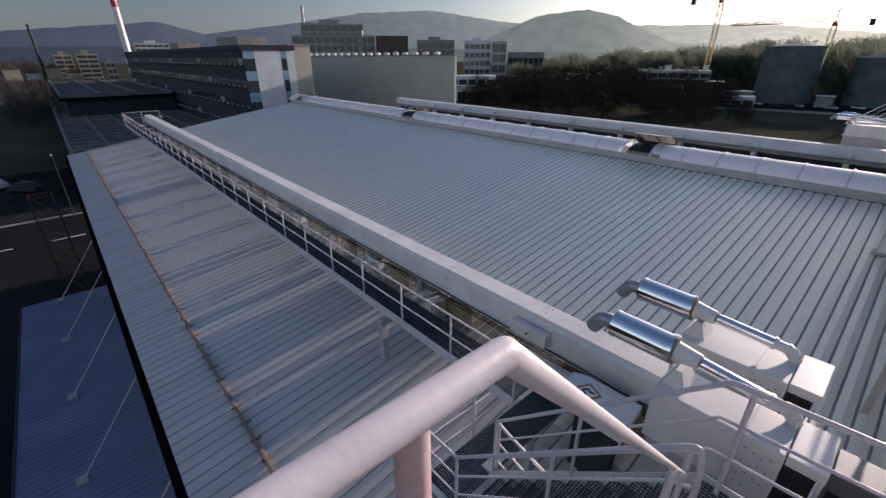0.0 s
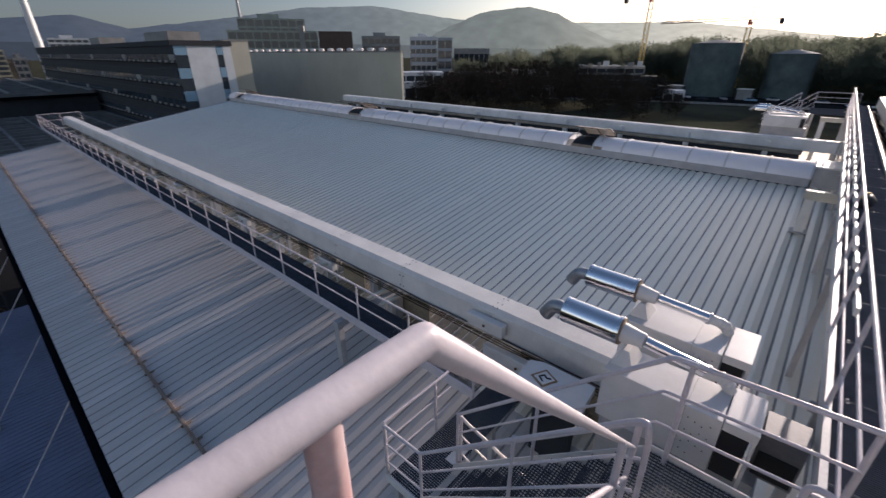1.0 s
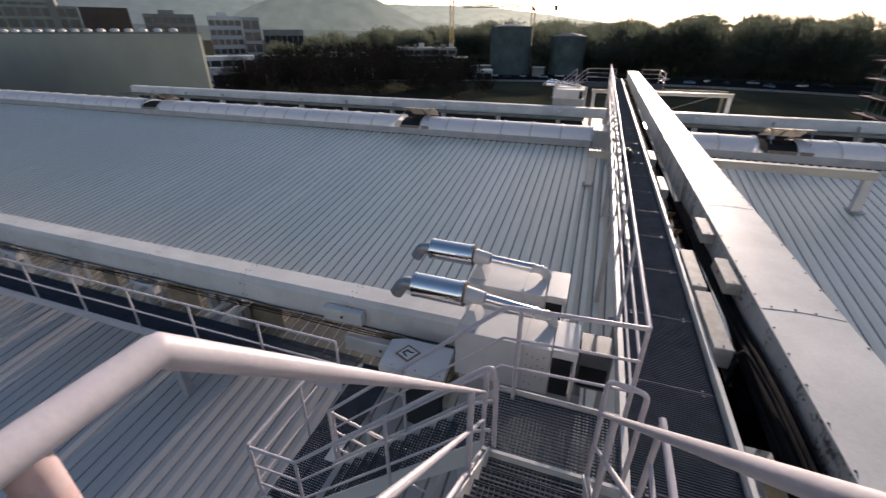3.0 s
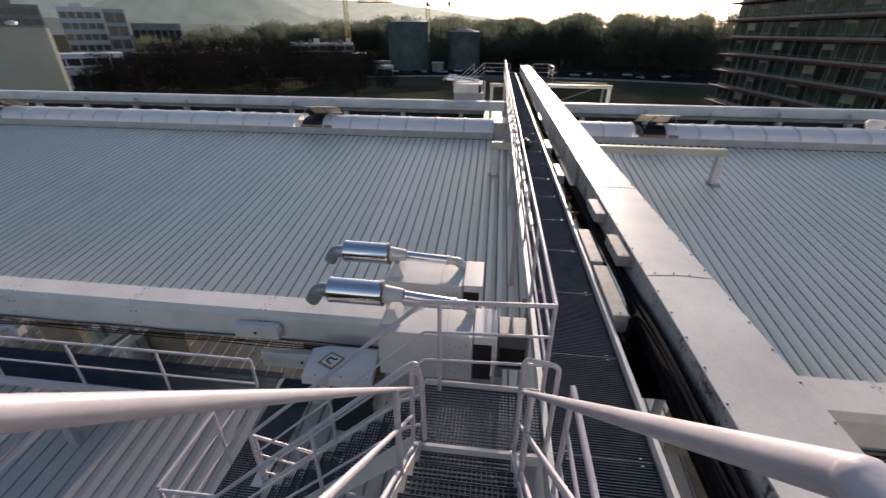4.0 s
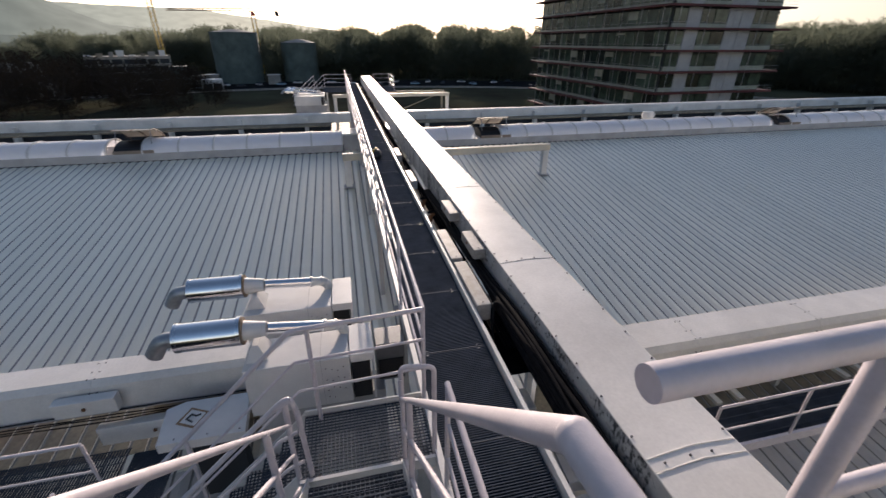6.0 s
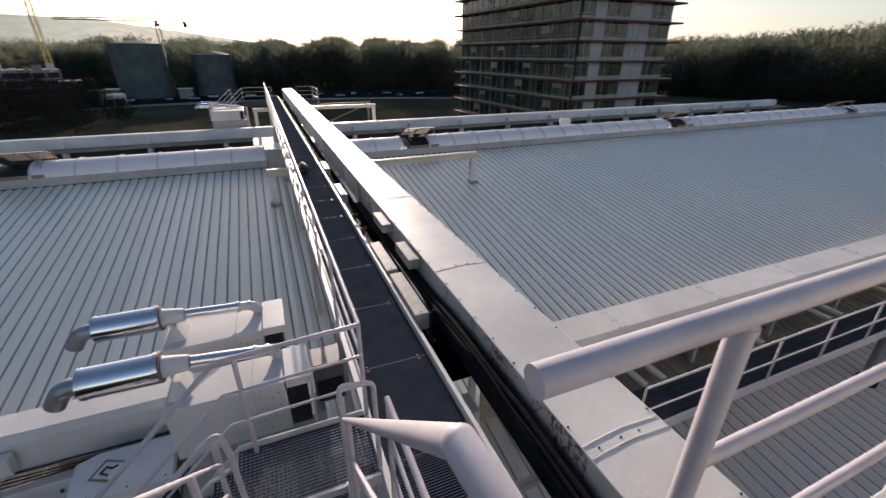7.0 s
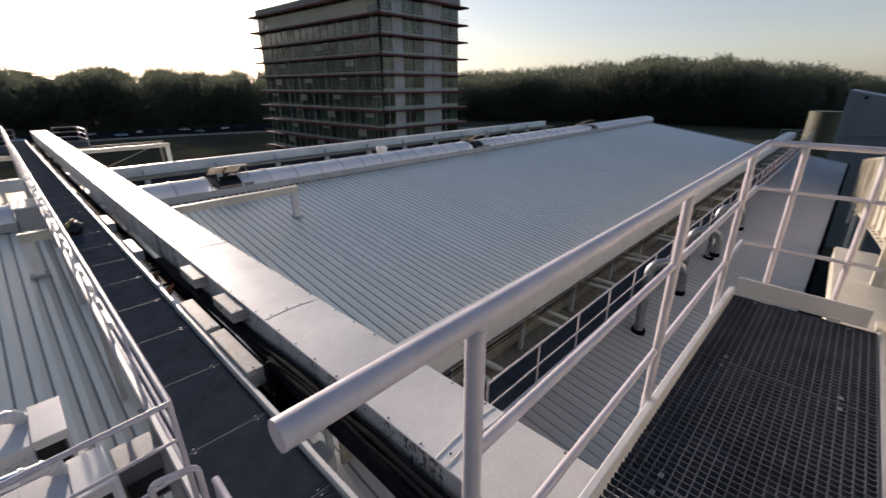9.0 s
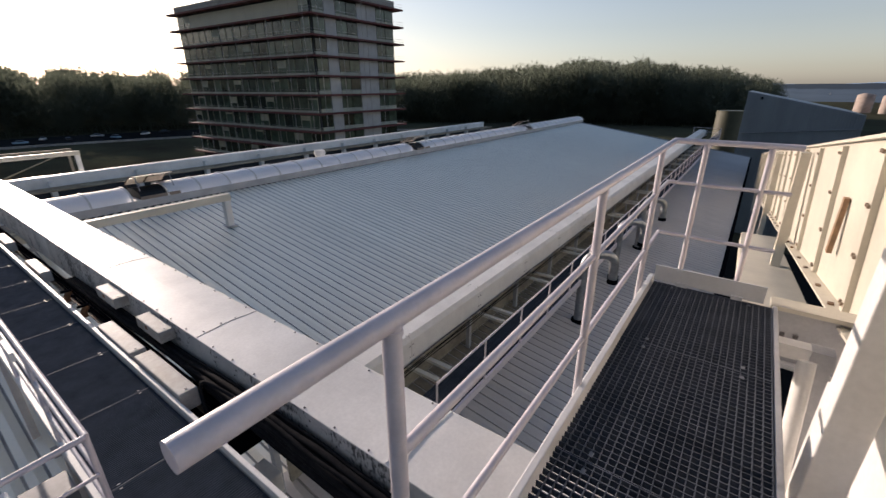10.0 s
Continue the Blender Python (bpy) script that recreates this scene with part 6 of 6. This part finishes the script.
part("shaft", boxed(-89.5, -85.0, 36.6, 41.0, GROUND, 2.0), "hallwall", stairtower)
part("cap", boxed(-89.6, -84.9, 36.5, 41.1, 2.002, 2.3), "concrete", stairtower)

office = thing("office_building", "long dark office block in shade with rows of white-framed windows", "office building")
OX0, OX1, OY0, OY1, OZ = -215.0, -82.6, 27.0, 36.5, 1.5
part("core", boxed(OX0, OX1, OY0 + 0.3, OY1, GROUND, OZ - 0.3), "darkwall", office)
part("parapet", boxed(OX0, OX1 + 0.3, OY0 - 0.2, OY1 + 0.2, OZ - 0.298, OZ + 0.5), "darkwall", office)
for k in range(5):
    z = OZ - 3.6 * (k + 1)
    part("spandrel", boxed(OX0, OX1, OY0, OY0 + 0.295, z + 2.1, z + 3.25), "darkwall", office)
    for i in range(44):
        x = OX1 - 2.4 - i * 3.0
        w = part("window", boxed(x, x + 2.7, OY0 + 0.12, OY0 + 0.29, z + 0.75, z + 2.05), "glass", office)
        part("sill", boxed(x, x + 2.7, OY0 - 0.05, OY0 + 0.115, z + 0.62, z + 0.74), "concrete_dark", w)
        part("casement", boxed(x + 0.9, x + 1.8, OY0 - 0.02, OY0 + 0.115, z + 0.78, z + 1.12), "concrete", w)
        if (i + 2 * k) % 9 == 0:
            part("blind", boxed(x + 0.1, x + 2.6, OY0 + 0.05, OY0 + 0.116, z + 1.15, z + 2.0), "concrete", w)
    for y0, y1, m in ((OY0 + 0.3, OY0 + 2.2, "blue"), (OY0 + 7.0, OY0 + 8.0, "blue")):
        part("glazed_panel", boxed(OX1 + 0.002, OX1 + 0.12, y0, y1, z + 1.9, z + 3.5), m, office, "pale blue glass panel")
        part("dark_panel", boxed(OX1 + 0.002, OX1 + 0.12, y0, y1, z + 0.05, z + 1.85), "glass", office)
for y0, y1 in ((OY0 + 2.25, OY0 + 6.95), (OY0 + 8.05, OY1)):
    part("end_wall", boxed(OX1 + 0.002, OX1 + 0.10, y0, y1, GROUND, OZ - 0.3), "endwall", office, "pale clad end wall")
for x0, x1 in ((-105, -92), (-150, -140)):
    part("roof_plant", boxed(x0, x1, OY0 + 3, OY1 - 1, OZ + 0.502, OZ + 2.2), "concrete", office)

# low dark pergola deck in front of the office
deck = thing("low_building", "low dark flat building with an open beam grid roof", "low building")
DX0, DX1, DY0, DY1, DZ = -205.0, -72.0, 0.2, 26.5, -13.2
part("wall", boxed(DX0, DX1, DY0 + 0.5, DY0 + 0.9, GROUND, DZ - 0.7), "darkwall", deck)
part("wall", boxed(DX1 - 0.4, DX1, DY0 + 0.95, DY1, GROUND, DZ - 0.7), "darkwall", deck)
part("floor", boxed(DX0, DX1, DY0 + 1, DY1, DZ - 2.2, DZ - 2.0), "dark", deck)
for k in range(34):
    x = DX0 + (DX1 - DX0) * k / 33
    part("beam", boxed(x - 0.25, x + 0.25, DY0, DY1, DZ - 0.6, DZ), "darkbeam", deck)
for k in range(6):
    y = DY0 + (DY1 - DY0 - 0.5) * k / 5
    part("girder", boxed(DX0, DX1, y, y + 0.5, DZ - 0.68, DZ - 0.02), "darkbeam", deck)
up = thing("low_building", "dark flat-roofed connecting building beside the office", "low building")
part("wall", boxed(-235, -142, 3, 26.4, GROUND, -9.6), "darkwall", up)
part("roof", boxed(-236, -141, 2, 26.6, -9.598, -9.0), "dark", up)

for k in range(24):
    x = -235 + 92 * k / 23
    part("beam", boxed(x, x + 0.6, 2.2, 26.3, -8.998, -8.45), "darkbeam", up)
for k in range(4):
    y = 2.2 + 7.8 * k
    part("girder", boxed(-235, -142, y, y + 0.6, -8.448, -8.1), "darkbeam", up)
# lower canopy with stay rods
can = thing("canopy", "flat blue-grey sheet-metal canopy below the eave", "canopy")
part("deck", boxed(-30.0, 8.0, -4.25, 0.18, -12.75, -12.5), "canopy", can)
for i in range(160):
    x = -30.0 + 0.2375 * i
    part("rib", boxed(x, x + 0.05, -4.2, 0.15, -12.499, -12.47), "canopy", can)
part("fascia", boxed(-30.06, -30.0, -4.25, 0.18, -12.9, -12.46), "darkwall", can)
part("fascia", boxed(-30.06, 8.0, -4.33, -4.252, -12.9, -12.46), "darkwall", can)
for i in range(7):
    x = -29.6 + 4.98 * i
    rod = thing("stay_rod", "slim white steel stay rod from the eave to the canopy", "stay rod", "stay rods")
    part("rod", tubed([(x, -2.6, -12.47), (x, 0.19, -8.7)], 0.02, 6), "rail", rod)
    part("shoe", boxed(x - 0.2, x + 0.2, -2.75, -2.45, -12.468, -12.40), "grey", rod)

# street on the left
tagged(part("road", boxed(-68, -40, -60, 28, GROUND + 0.002, GROUND + 0.03), "asphalt"), "dark asphalt street beside the works", "road", kind="structure")
tagged(part("pavement", boxed(-100, -68.3, -60, 0.0, GROUND + 0.002, GROUND + 0.12), "concrete_dark"), "dim paved parking strip by the street", "pavement", kind="structure")
tagged(part("yard", boxed(-40, 60, -60, 0, GROUND + 0.002, GROUND + 0.02), "asphalt"), "dim asphalt works yard", "yard", kind="structure")
tagged(part("water", boxed(-900, -262, -260, -6, GROUND + 0.002, GROUND + 0.05), "water"), "grey river behind the bank", "water", kind="structure")
g = Mesh()
for k in range(14):
    g.box(-59.3, -59.0, -58 + 6 * k, -55 + 6 * k, GROUND + 0.032, GROUND + 0.04)
tagged(g.part("lane_marking", "white"), "white dashed lane marking on the street", "lane marking", kind="structure")
kerb = tagged(part("kerb", boxed(-68.3, -68.0, -60, 0, GROUND + 0.002, GROUND + 0.16), "concrete"), "pale kerb along the street", "kerb", kind="structure")


def car(x, y, turn, col, label):
    c = thing("car", label, "car", "cars", (x, y, GROUND + 0.12))
    c.rotation_euler = (0, 0, radians(turn))
    prof = [(-2.15, 0.3), (-2.15, 0.75), (-1.9, 0.85), (-1.5, 0.92), (-0.9, 1.42), (0.9, 1.45), (1.7, 0.95), (2.1, 0.85), (2.15, 0.3)]
    bm = bmesh.new()
    a = [bm.verts.new((u, -0.85, v)) for u, v in prof]
    b = [bm.verts.new((u, 0.85, v)) for u, v in prof]
    k = len(prof)
    for i in range(k):
        bm.faces.new((a[i], a[(i + 1) % k], b[(i + 1) % k], b[i]))
    bm.faces.new(a[::-1])
    bm.faces.new(b)
    bmesh.ops.recalc_face_normals(bm, faces=bm.faces)
    part("body", bm, col, c)
    for s in (-0.862, 0.852):
        part("side_window", boxed(-0.95, 1.3, s, s + 0.01, 0.95, 1.35), "glass", c)
    for wx in (-1.35, 1.35):
        for wy in (-0.8, 0.62):
            w = part("wheel", tubed([(wx, wy, 0.32), (wx, wy + 0.2, 0.32)], 0.32, 14), "dark", c)


car(-85.2, -6.0, 45, "darkwall", "dark estate car parked by the street")
car(-96.5, -10.6, 45, "darkwall", "dark car parked by the street")
car(-92.5, -11.5, 45, "darkwall", "dark car parked by the street")
car(-90.5, -10.0, 45, "grey", "silver car parked by the street")
# lattice mast by the canopy
lat = thing("lattice_frame", "rusty steel lattice frame beside the canopy", "lattice frame")
for sx in (0, 1.4):
    for sy in (0, 1.4):
        part("upright", tubed([(-44 + sx, -1.8 - sy, GROUND), (-44 + sx, -1.8 - sy, -9.5)], 0.035, 6), "darkwall", lat)
for k in range(5):
    z = GROUND + 1.7 * k
    part("brace", tubed([(-44, -1.8, z), (-42.6, -3.2, z + 1.7)], 0.025, 5), "darkwall", lat)
    part("brace", tubed([(-42.6, -1.8, z), (-44, -3.2, z + 1.7)], 0.025, 5), "rust", lat)
    part("ring", tubed([(-44, -1.8, z + 1.7), (-42.6, -1.8, z + 1.7), (-42.6, -3.2, z + 1.7), (-44, -3.2, z + 1.7), (-44, -1.8, z + 1.7)], 0.025, 5), "rust", lat)
for k in range(3):
    lampx = thing("street_lamp", "slim grey street lamp by the street", "street lamp", "street lamps", (-66.5 - 0.01 * k, -1.5 - 14 * k, GROUND))
    part("pole", tubed([(0, 0, 0), (0, 0, 7.5), (0.6, 0, 7.9)], 0.05, 6), "darkwall", lampx)
    part("lamp_head", boxed(0.5, 1.2, -0.1, 0.1, 7.85, 7.97), "grey", lampx)

# ---- shed beyond the right gable, and tanks further off ----
shed = thing("shed", "blue-grey corrugated metal shed with a sloping roof", "shed")
SX = 66.0
p0, p1 = (1.7, -0.42), (-9.4, -2.85)
Mesh().hexa([(SX, p1[0], GROUND), (SX + 16, p1[0], GROUND), (SX + 16, p0[0], GROUND), (SX, p0[0], GROUND),
             (SX, p1[0], p1[1]), (SX + 16, p1[0], p1[1]), (SX + 16, p0[0], p0[1]), (SX, p0[0], p0[1])]).part("wall", "shedwall", shed)
for i in range(40):
    y = p1[0] + (p0[0] - p1[0]) * i / 40
    zt = p1[1] + (p0[1] - p1[1]) * i / 40
    part("rib", boxed(SX - 0.10, SX - 0.001, y, y + 0.11, GROUND, zt - 0.05), "shedwall", shed)
part("handrail", tubed([(SX - 0.25, 1.7, -5.3), (SX - 0.25, -9.4, -4.3)], 0.06, 8), "steel", shed)
part("lamp", tubed([(SX - 0.3, 0.2, -1.2), (SX - 0.01, 0.2, -1.2)], 0.16, 10), "dark", shed)
for az, d, r, z in ((97.6, 440, 5.0, -6.0), (99.2, 430, 3.6, -6.5), (100.4, 400, 5.2, -4.6), (102.8, 390, 5.5, -5)):
    p = polar(az, d)
    t = thing("silo", "pale distant storage silo", "silo", "silos", (p.x, p.y, 0))
    part("shell", tubed([(0, 0, GROUND), (0, 0, z), (0, 0, z + 1.2)], r, 20, radii=(r, r, r * 0.4)), "silo", t)
p = polar(87.4, 130)
t = thing("storage_tank", "dull yellow-green tank behind the shed", "storage tank", "tanks", (p.x, p.y, 0))
part("shell", tubed([(0, 0, GROUND), (0, 0, -5.4)], 3.2, 24), "drab", t)
for i in range(30):
    az = 92 + 0.6 * i + rng.uniform(-0.2, 0.2)
    p = polar(az, rng.uniform(900, 1150))
    b = thing("far_house", "small pale far house in the river plain", "house", "far houses", (p.x, p.y, GROUND))
    s = rng.uniform(2.5, 6)
    part("wall", boxed(-s, s, -s * 0.6, s * 0.6, 0, s * 0.9), "concrete", b)
    part("roof", Mesh().hexa([(-s - 1, -s * 0.7, s * 0.9 + 0.01), (s + 1, -s * 0.7, s * 0.9 + 0.01), (s + 1, s * 0.7, s * 0.9 + 0.01), (-s - 1, s * 0.7, s * 0.9 + 0.01),
                              (-s - 1, -0.1, s * 1.4), (s + 1, -0.1, s * 1.4), (s + 1, 0.1, s * 1.4), (-s - 1, 0.1, s * 1.4)]).bm(), "concrete", b)
